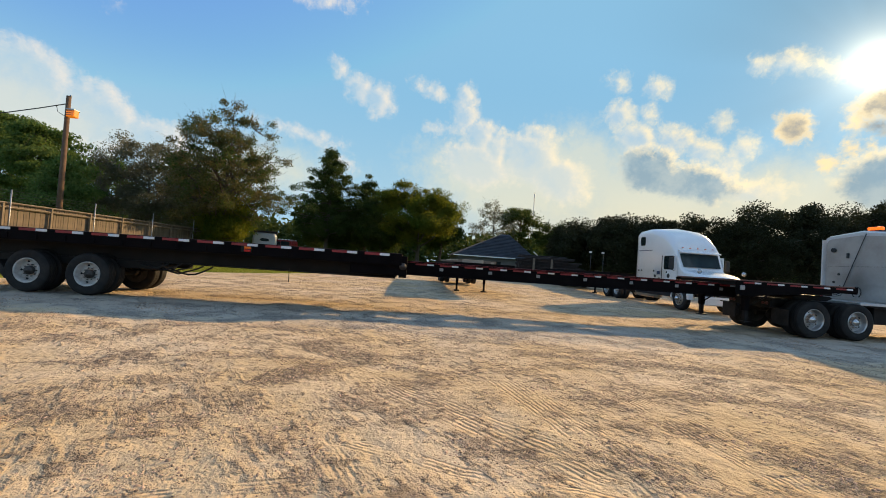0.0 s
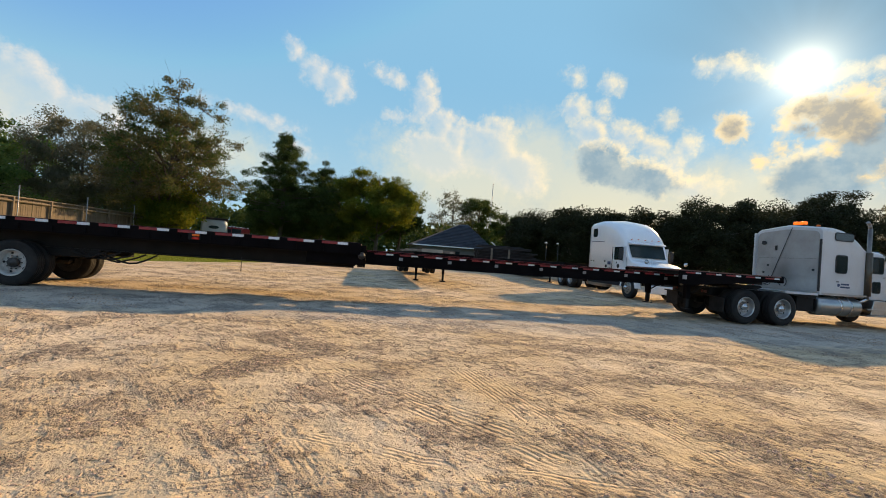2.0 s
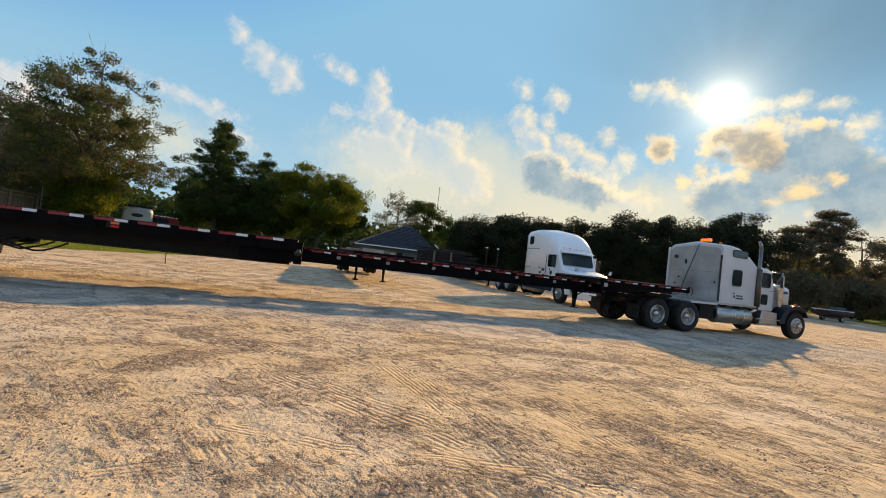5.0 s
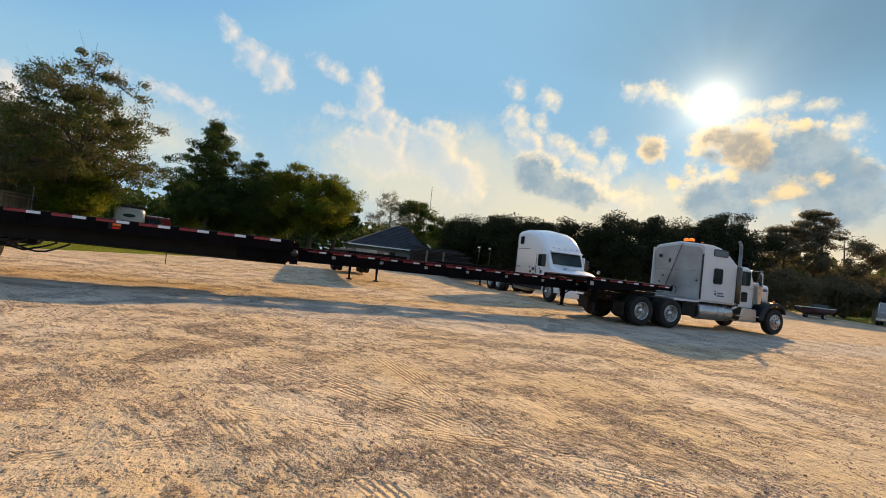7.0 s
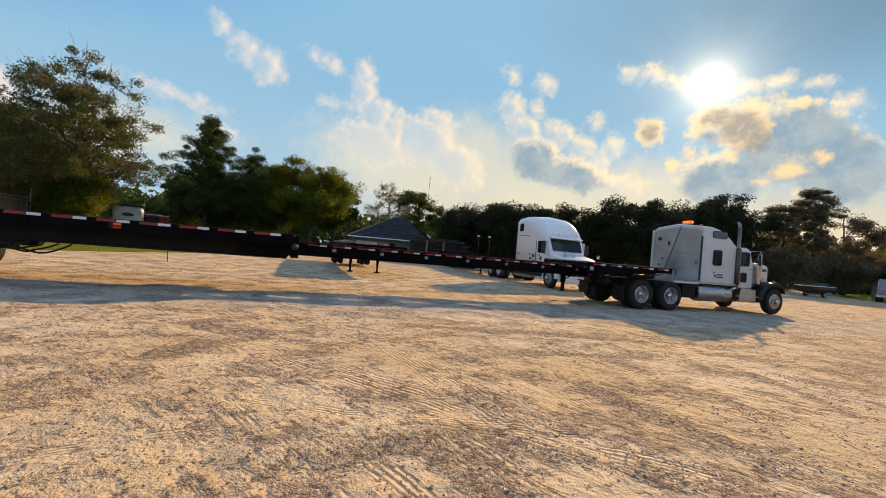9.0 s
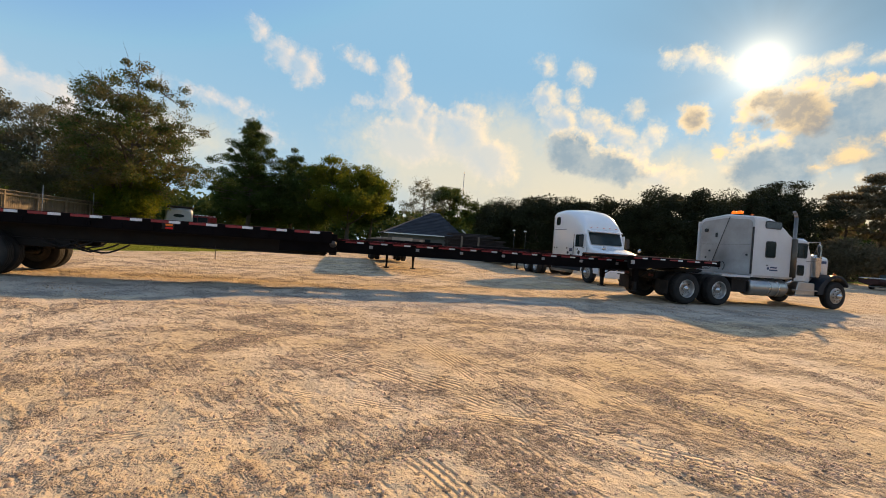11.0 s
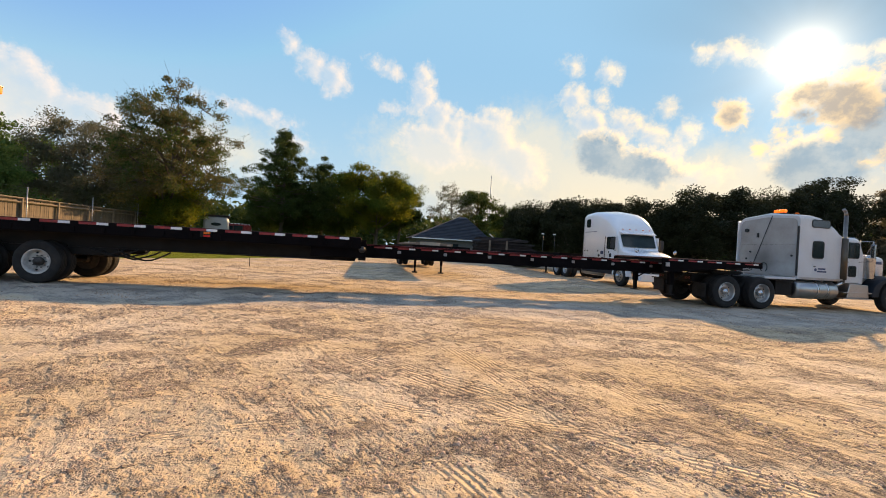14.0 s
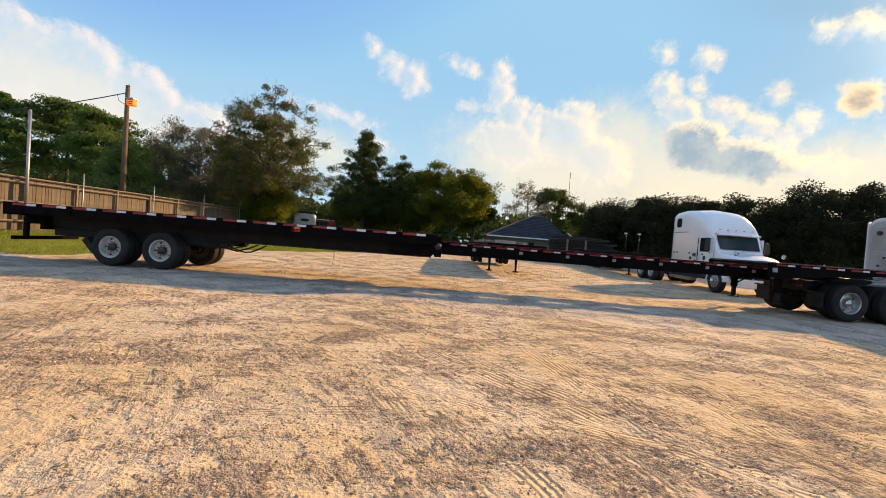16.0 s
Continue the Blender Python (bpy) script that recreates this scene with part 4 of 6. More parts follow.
    part("light_bar", box(-10.9, -10.8, 11.9, 13.8, 0.82, 0.98, 0.012), M_BLACK, t)
    for y in (12.1, 12.3, 13.4, 13.6):
        part("tail_lamp", rod((-10.9, y, 0.9), (-10.93, y, 0.9), 0.05, seg=16), M_REDLENS, t, "red tail lamp")
    # air tank and slack brake hoses ahead of the tandem
    part("air_tank", rod((-6.5, 12.45, 0.76), (-6.5, 13.3, 0.76), 0.14, seg=18), M_FRAME, t)
    rng = random.Random(4)
    for k in range(5):
        pts = []
        x0, y0 = -6.6 + 0.12 * k, 12.0 + 0.06 * k
        for j in range(9):
            u = j / 8
            pts.append((x0 + u * (0.75 + 0.1 * k), y0 + 0.05 * math.sin(5 * u + k), 0.84 - 0.22 * math.sin(math.pi * u) * (0.5 + 0.15 * k) + rng.uniform(-0.02, 0.02)))
        part("brake_hose", tube(pts, 0.022, 6), M_TYRE, t)
    part("hanging_strap", rod((-2.95, 11.7, 0.95), (-2.94, 11.7, 0.62), 0.008), M_TYRE, t)

    # front section that slides inside: two open beams with cross ties
    for y in (12.45, 13.55):
        part("stinger_beam", i_beam(-1.4, 9.2, y, 0.955, 1.318, 0.18, 0.04), M_BLACK, t)
    for i in range(7):
        x = -0.6 + i * 1.6
        part("crossmember", box(x, x + 0.36, 12.49, 13.51, 1.05, 1.28, 0.008), M_FRAME, t)
    # unseen plate, added to narrow the sunlit slits in the trailer's shadow
    part("cable_tray", box(0.2, 8.6, 12.66, 13.08, 1.20, 1.24), M_FRAME, t)
    short = bpy.data.meshes.new("tape")
    b = box(0, 0.18, 0, 0.004, 0, 0.04)
    b.to_mesh(short), b.free()
    short.materials.append(M_SILVER)
    long = bpy.data.meshes.new("tape")
    b = box(0, 0.30, 0, 0.004, 0, 0.04)
    b.to_mesh(long), b.free()
    long.materials.append(M_RED)
    for i in range(14):
        x = 0.1 + i * 0.66
        if x < 8.9:
            a, c = part("tape", long, None, t), part("tape", short, None, t)
            a.location, c.location = (x, 12.408, 1.232), (x + 0.31, 12.408, 1.232)
    for i in range(7):
        x = 0.75 + i * 1.32
        part("lamp_bracket", box(x, x + 0.10, 12.395, 12.41, 1.11, 1.19, 0.004, seg=1), M_BRACKET, t, "dull grey lamp bracket")
    part("edge_strip", box(-0.1, 9.2, 12.37, 12.40, 1.285, 1.325, 0.006), M_RED, t, "faded red edge strip")
    # upper deck over the fifth wheel
    for y in (11.62, 14.08):
        prof = [(8.5, 1.06), (8.9, 1.02), (9.6, 1.10), (11.9, 1.30), (12.0, 1.42), (8.5, 1.42)]
        part("side_rail", slab(prof, y - 0.02, y + 0.02, 0.006), M_BLACK, t)
    for i in range(12):
        y0 = 11.645 + i * 0.2
        part("deck_board", box(8.5, 11.95, y0 + 0.003, y0 + 0.197, 1.41, 1.45, 0.003, seg=1), M_DECKWOOD, t)
    part("nose_plate", box(11.95, 12.02, 11.62, 14.08, 1.26, 1.45, 0.02), M_BLACK, t)
    part("upper_coupler", box(9.6, 11.9, 12.2, 13.5, 1.16, 1.26, 0.02), M_FRAME, t)
    for i in range(5):
        x = 8.7 + i * 0.66
        a, c = part("tape", long, None, t), part("tape", short, None, t)
        a.location, c.location = (x, 11.595, 1.355), (x + 0.31, 11.595, 1.355)
    for i in range(6):
        part("crossmember", box(8.6 + i * 0.55, 8.68 + i * 0.55, 11.66, 14.04, 1.30, 1.40), M_FRAME, t)
    for y in (12.0, 13.7):
        part("landing_leg", box(9.04, 9.18, y - 0.07, y + 0.07, 0.62, 1.30, 0.012), M_BLACK, t)
        part("leg_tube", box(9.06, 9.16, y - 0.05, y + 0.05, 0.33, 0.64, 0.008), M_FRAME, t)
        part("leg_foot", box(9.00, 9.22, y - 0.11, y + 0.11, 0.30, 0.335, 0.01), M_FRAME, t)
        part("leg_brace", rod((9.15, y, 0.72), (9.95, y, 1.18), 0.022), M_FRAME, t)
    part("leg_cross_shaft", rod((9.11, 12.05, 0.95), (9.11, 13.65, 0.95), 0.018), M_FRAME, t)
    part("front_marker", box(8.6, 8.73, 11.58, 11.60, 1.18, 1.30, 0.005), M_GALV, t, "pale square marker plate")
    return settle(t, -3.0, 12.85)


extended_trailer()


M_FENDER = mat("dark_blue_fender_paint", (0.011, 0.016, 0.024), 0.5, 0, 0.15, 2, 40, 0.03, 0.001, (0.05, 0.045, 0.04), 0.25, spec=0.18)


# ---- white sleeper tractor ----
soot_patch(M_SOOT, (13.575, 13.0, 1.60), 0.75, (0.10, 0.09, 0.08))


def window_on_side(parent, x0, x1, z0, z1, y, o, r=0.05, name="window", slant=0.0):
    """A pane with round corners in a black gasket, on a wall that looks to y * o."""
    def outline(g):
        pts = []
        for cx, cz, a0 in ((x1 - r, z1 - r, 0), (x0 + r, z1 - r, 90), (x0 + r, z0 + r, 180), (x1 - r, z0 + r, 270)):
            for i in range(5):
                a = radians(a0 + 22.5 * i)
                px, pz = cx + (r + g) * math.cos(a), cz + (r + g) * math.sin(a)
                pts.append((px - slant * (pz - z0), pz))
        return pts
    ys = sorted((y, y + o * 0.014))
    g = part("window_gasket", slab(outline(0.03), *ys), M_GASKET, parent)
    ys = sorted((y + o * 0.014, y + o * 0.02))
    part("pane", slab(outline(0), *ys), M_GLASS, g)
    return g


def beacon(x, y, z):
    b = thing("beacon_light", x, y, z, 0, "orange beacon light bar on the cab roof", "beacon")
    part("base", box(-0.09, 0.09, -0.20, 0.20, 0.0, 0.035, 0.008), M_GASKET, b)
    lens = part("lens", box(-0.08, 0.08, -0.19, -0.03, 0.035, 0.145, 0.035), M_BEACON, b, "glowing orange lens")
    part("lens", box(-0.08, 0.08, 0.03, 0.19, 0.035, 0.145, 0.035), M_BEACON, b, "glowing orange lens")
    return b


M_BEACON = mat("lit_orange_beacon", (0.9, 0.14, 0.01), 0.25)
M_BEACON.node_tree.nodes["Principled BSDF"].inputs["Emission Color"].default_value = (1.0, 0.16, 0.01, 1)
M_BEACON.node_tree.nodes["Principled BSDF"].inputs["Emission Strength"].default_value = 0.9


def sleeper_tractor():
    t = thing("truck_tractor", label="dusty white long-nose truck tractor with sleeper and dark fenders", category="truck")
    cy = 12.95
    for y in (12.52, 13.38):
        part("frame_rail", box(10.1, 17.9, y - 0.04, y + 0.04, 0.72, 0.98, 0.01), M_FRAME, t)
    for x in (10.3, 11.5, 12.9, 14.5, 16.0):
        part("frame_tie", box(x, x + 0.1, 12.5, 13.4, 0.76, 0.94), M_FRAME, t)
    for x in (10.86, 12.14):
        for y, o, d in ((11.83, -1, 0.13), (12.17, 1, 0.0), (13.73, -1, 0.0), (14.07, 1, 0.13)):
            wheel(t, x, y, 0.50, o, d, M_RIM_ALU if d > 0 else M_HUB)
        part("axle", rod((x, 12.0, 0.5), (x, 13.9, 0.5), 0.08, seg=14), M_FRAME, t)
        part("differential", lathe([(0.0001, -0.2), (0.14, -0.16), (0.21, 0), (0.14, 0.16), (0.0001, 0.2)], 16), M_FRAME, t).location = (x, cy, 0.5)
    for y, o in ((11.98, -1), (13.92, 1)):
        wheel(t, 17.58, y, 0.50, o, -0.03, M_RIM_ALU)
    part("axle", rod((17.5, 12.1, 0.45), (17.5, 13.8, 0.45), 0.06, seg=12), M_FRAME, t)
    part("fifth_wheel", slab([(10.9, 1.08), (11.2, 1.14), (12.1, 1.14), (12.2, 1.08), (12.0, 1.0), (11.0, 1.0)], 12.45, 13.45, 0.015), M_FRAME, t)
    # mud flaps and the light panel
    for y in (11.72, 13.55):
        part("mud_flap", box(10.16, 10.175, y + 0.05, y + 0.58, 0.30, 0.72), M_TYRE, t)
        part("flap_hanger", rod((10.17, y + 0.02, 0.74), (10.17, y + 0.7, 0.74), 0.02, seg=8), M_FRAME, t)
    part("tail_panel", box(10.02, 10.1, 12.2, 13.7, 0.74, 0.96, 0.01), M_FRAME, t)
    for y in (12.3, 12.42, 13.48, 13.6):
        part("tail_lamp", rod((10.02, y, 0.85), (9.995, y, 0.85), 0.045, seg=14), M_TAIL, t, "dusty red tail lamp")
    part("deck_plate", box(12.3, 13.5, 11.80, 13.9, 0.97, 1.04, 0.008), M_WHITE, t, "dusty pale deck plate")
    for y in (11.82, 13.5):
        part("tandem_skirt", slab([(12.3, 1.0), (13.5, 1.0), (13.45, 0.86), (12.75, 0.92), (12.35, 0.97)], y, y + 0.02), M_FRAME, t)
    # sleeper box
    st = [(13.60, 1.10, 3.06, 0.16, 0.10), (13.68, 1.11, 3.10, 0.16, 0.11), (14.10, 1.11, 3.10, 0.16, 0.11), (14.45, 1.11, 3.04, 0.16, 0.10), (14.75, 1.10, 2.92, 0.15, 0.09), (15.05, 1.08, 2.74, 0.14, 0.07), (15.30, 1.05, 2.56, 0.12, 0.06), (15.42, 1.03, 2.50, 0.10, 0.05)]
    body = loft([[(x, cy + y, z) for y, z in rounded(w, 1.0, z1, r, c)] for x, w, z1, r, c in st], smooth=False)
    sl = part("sleeper_box", body, M_WHITE, t)
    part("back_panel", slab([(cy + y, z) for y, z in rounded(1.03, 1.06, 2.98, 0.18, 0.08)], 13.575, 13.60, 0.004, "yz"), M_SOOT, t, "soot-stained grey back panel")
    for y in (11.87, 14.03):
        x0, z1 = (13.55, 2.72) if y < 13 else (13.47, 2.96)
        part("side_extender", box(x0, 13.62, y - 0.02, y + 0.02, 1.10, z1, 0.015), M_GASKET if y < 13 else M_WHITE, t)
    for z in (2.1,):
        part("panel_seam", box(13.571, 13.576, 11.98, 13.92, z, z + 0.005), M_GASKET, t)
    part("back_lamp", rod((13.575, 13.72, 2.62), (13.52, 13.72, 2.62), 0.07, seg=14), M_GASKET, t)
    part("back_bracket", box(13.53, 13.575, 13.25, 13.31, 2.36, 2.52, 0.005), M_GASKET, t)
    for y, z in ((13.7, 1.6), (12.05, 1.75), (13.55, 1.85)):
        part("hose_port", rod((13.58, y, z), (13.55, y, z), 0.035, seg=12), M_GASKET, t)
    part("back_pole", rod((13.53, 12.75, 3.1), (13.53, 13.45, 1.25), 0.012, seg=8), M_GASKET, t)
    rng = random.Random(8)
    for k in range(4):
        pts = []
        for j in range(13):
            u = j / 12
            pts.append((13.50 - 1.0 * u * u, 13.2 + 0.08 * k + 0.10 * math.sin(6 * u + k), 1.35 + 0.35 * math.sin(math.pi * u) * math.cos(1.2 * k) * 0.6 - 0.25 * u + 0.05 * k))
        part("air_line", tube(pts, 0.013, 6), M_REDLENS if k == 0 else M_GASKET, t)
    loop = [(13.5, 12.95 + 0.13 * math.cos(radians(a)), 1.32 + 0.16 * math.sin(radians(a))) for a in range(-60, 250, 20)]
    part("air_line", tube(loop, 0.014, 6), M_GASKET, t)
    near = cy - 1.112
    part("belt_trim", box(13.66, 15.38, near - 0.006, near + 0.01, 1.02, 1.07, 0.004), M_ALU, t)
    window_on_side(t, 14.06, 14.74, 2.72, 2.93, near + 0.004, -1, 0.06, slant=0.0)
    window_on_side(t, 14.14, 14.54, 1.72, 2.24, near, -1, 0.06)
    d = part("locker_door", box(14.15, 14.78, near - 0.006, near + 0.01, 1.16, 1.52, 0.004), M_WHITE, t)
    for z, w, x in ((1.34, 0.30, 14.36), (1.25, 0.36, 14.34)):
        part("lettering_bar", box(x, x + w, near - 0.012, near - 0.006, z, z + 0.05), M_BLUEGREY, t)
    part("emblem", rod((14.27, near - 0.004, 1.33), (14.27, near - 0.012, 1.33), 0.05, seg=10), M_BLUEGREY, t)
    part("locker_latch", box(14.18, 14.26, near - 0.02, near - 0.004, 1.42, 1.45, 0.004), M_GASKET, t)
    for x in (14.05, 14.35, 14.65):
        part("roof_marker", lathe([(0.0001, 0.05), (0.04, 0.045), (0.06, 0.0), (0.0001, 0.0)], 12, "z"), M_ORANGE, t, "small amber roof marker").location = (x, cy - 0.6, 3.17 - 0.35 * max(0, x - 14.1))
    # cab
    st = [(15.42, 0.99, 2.44, 0.14, 0.05), (15.9, 0.99, 2.48, 0.14, 0.05), (16.12, 0.98, 2.46, 0.12, 0.05), (16.22, 0.97, 2.40, 0.10, 0.05), (16.48, 0.92, 1.88, 0.06, 0.04), (16.55, 0.86, 1.80, 0.05, 0.03)]
    part("cab", loft([[(x, cy + y, z) for y, z in rounded(w, 0.95, z1, r, c)] for x, w, z1, r, c in st], smooth=False), M_WHITE, t)
    cn = cy - 0.992
    part("door_panel", box(15.52, 16.2, cn - 0.01, cn + 0.01, 0.98, 2.34, 0.006), M_WHITE, t)
    window_on_side(t, 15.58, 16.14, 1.80, 2.28, cn - 0.008, -1, 0.05)
    window_on_side(t, 15.76, 16.04, 1.18, 1.50, cn - 0.008, -1, 0.04)
    part("door_handle", box(15.56, 15.70, cn - 0.04, cn - 0.01, 1.62, 1.66, 0.008), M_CHROME, t, "chrome door handle")
    ws = bmesh.new()
    for s in (-1, 1):
        quad = [(16.245, cy + s * 0.05, 2.36), (16.245, cy + s * 0.86, 2.30), (16.475, cy + s * 0.82, 1.92), (16.495, cy + s * 0.05, 1.93)]
        v = [ws.verts.new(Vector(p) + Vector((0.012, 0, 0.006))) for p in quad]
        v2 = [ws.verts.new(Vector(p) + Vector((-0.004, 0, -0.002))) for p in quad]
        ws.faces.new(v), ws.faces.new(v2[::-1])
        for i in range(4):
            ws.faces.new((v[i], v2[i], v2[(i + 1) % 4], v[(i + 1) % 4]))
    part("windshield", ws, M_WINDSHIELD, t)
    part("sun_visor", slab([(16.16, 2.47), (16.46, 2.34), (16.47, 2.36), (16.17, 2.50)], 12.1, 13.8), M_CHROME, t)
    # hood, grille, fenders, bumper
    st = [(16.5, 0.74, 1.98, 0.16, 0.05), (17.0, 0.70, 1.96, 0.16, 0.05), (17.5, 0.64, 1.93, 0.15, 0.04), (17.82, 0.58, 1.89, 0.13, 0.03), (17.90, 0.54, 1.84, 0.12, 0.02)]
    part("hood", loft([[(x, cy + y, z) for y, z in rounded(w, 0.85, z1, r, c)] for x, w, z1, r, c in st]), M_WHITE, t)
    part("hood_emblem", box(17.40, 17.66, cy - 0.655, cy - 0.60, 1.64, 1.74, 0.006), M_BLUEGREY, t)
    part("grille_surround", slab([(cy + y, z) for y, z in rounded(0.50, 0.66, 1.78, 0.12, 0.02)], 17.90, 17.95, 0.008, "yz"), M_CHROME, t)
    for i in range(9):
        part("grille_bar", box(17.95, 17.96, cy - 0.36 + i * 0.085, cy - 0.33 + i * 0.085, 0.74, 1.60), M_GASKET, t)
    for s in (-1, 1):
        yy = sorted((cy + s * 1.16, cy + s * 0.62))
        outer = [(17.55 + (0.60 if a < 90 else 0.98) * math.cos(radians(a)), 0.52 + 0.72 * math.sin(radians(a))) for a in range(28, 181, 8)]
        inner = [(17.55 + (0.54 if a < 90 else 0.70) * math.cos(radians(a)), 0.52 + 0.62 * math.sin(radians(a))) for a in range(180, 27, -8)]
        part("fender", slab(outer + inner, yy[0], yy[1], 0.02), M_FENDER, t, "dark blue fender")
        part("headlamp", box(17.93, 18.05, cy + s * 0.74 - 0.11, cy + s * 0.74 + 0.11, 0.98, 1.16, 0.03), M_CHROME, t)
        part("fender_lamp", box(17.5, 17.6, cy + s * 1.0 - 0.03, cy + s * 1.0 + 0.03, 1.24, 1.30, 0.012), M_ORANGE, t)
    part("bumper", slab([(17.98, 0.40), (18.12, 0.40), (18.13, 0.70), (18.0, 0.72)], cy - 0.95, cy + 0.95, 0.03), M_STACK, t)
    # side equipment
    for y in (12.08, 13.82):
        tank = bmesh.new()
        lathe([(0.0001, 13.58), (0.18, 13.585), (0.27, 13.61), (0.30, 13.66), (0.30, 15.16), (0.27, 15.21), (0.18, 15.235), (0.0001, 15.24)], 32, "x", tank)
        k = part("fuel_tank", tank, M_ALU, t)
        k.location = (0, y, 0.66)
        for x in (14.35, 14.75):
            part("tank_strap", lathe([(0.30, x), (0.308, x), (0.308, x + 0.07), (0.30, x + 0.07)], 32, "x"), M_CHROME, k)
        for z0 in (0.62, 0.42):
            part("cab_step", box(15.40, 16.62, y - 0.28, y + 0.1, z0, z0 + 0.035, 0.008), M_ALU, t)
        part("step_box", slab([(15.62, 0.46), (16.55, 0.46), (16.5, 0.90), (15.75, 0.94)], y - 0.22, y + 0.2, 0.02), M_ALU, t, "dull aluminium step box")
        part("battery_box", box(12.86, 13.5, y - 0.16, y + 0.24, 0.46, 0.96, 0.02), M_FRAME, t)
        s = -1 if y < 13 else 1
        stack_y = cy + s * 1.06
        stack = bmesh.new()
        rod((15.46, stack_y, 0.95), (15.46, stack_y, 3.18), 0.058, seg=18, bm=stack)
        rod((15.46, stack_y, 3.18), (15.42, stack_y, 3.30), 0.05, 0.05, seg=18, bm=stack)
        rod((15.42, stack_y, 3.30), (15.34, stack_y, 3.38), 0.05, 0.05, seg=18, bm=stack)
        part("exhaust_stack", stack, M_STACK, t, "dull steel exhaust stack")
        shield = part("heat_shield", rod((15.46, stack_y, 1.05), (15.46, stack_y, 2.42), 0.10, seg=20), M_SHIELD, t, "perforated tan heat shield")
        part("exhaust_elbow", tube([(15.46, stack_y, 0.97), (15.40, stack_y + s * -0.1, 0.86), (15.1, stack_y - s * 0.35, 0.80)], 0.06, 12), M_CHROME, t)
        part("air_cleaner", lathe([(0.0001, 1.10), (0.15, 1.10), (0.19, 1.14), (0.19, 1.78), (0.2, 1.80), (0.2, 1.86), (0.14, 1.92), (0.0001, 1.94)], 24, "z"), M_CHROME, t).location = (16.72, cy + s * 0.88, 0)
        arm = bmesh.new()
        my = cy + s * 1.32
        tube([(16.15, cy + s * 0.98, 2.36), (16.28, my, 2.36), (16.28, my, 1.72), (16.15, cy + s * 0.98, 1.66)], 0.014, 8, arm)
        tube([(16.28, my, 2.36), (16.55, cy + s * 0.95, 1.95)], 0.010, 6, arm)
        part("mirror_arm", arm, M_CHROME, t)
        part("mirror", box(16.25, 16.31, my - 0.07, my + 0.07, 1.82, 2.26, 0.02), M_CHROME, t)
        part("grab_rail", rod((15.5, cy + s * 1.02, 1.1), (15.5, cy + s * 1.02, 2.2), 0.014), M_CHROME, t)
    return settle(t, 14.2, 12.95)


M_SHIELD = mat("tan_heat_shield", (0.12, 0.095, 0.07), 0.4, 0.7, 0.2, 6, 120, 0.2, 0.002)
M_TAIL = mat("smoked_tail_lamp", (0.10, 0.012, 0.01), 0.3)
sleeper_tractor()
beacon(13.9, 12.8, 3.19)


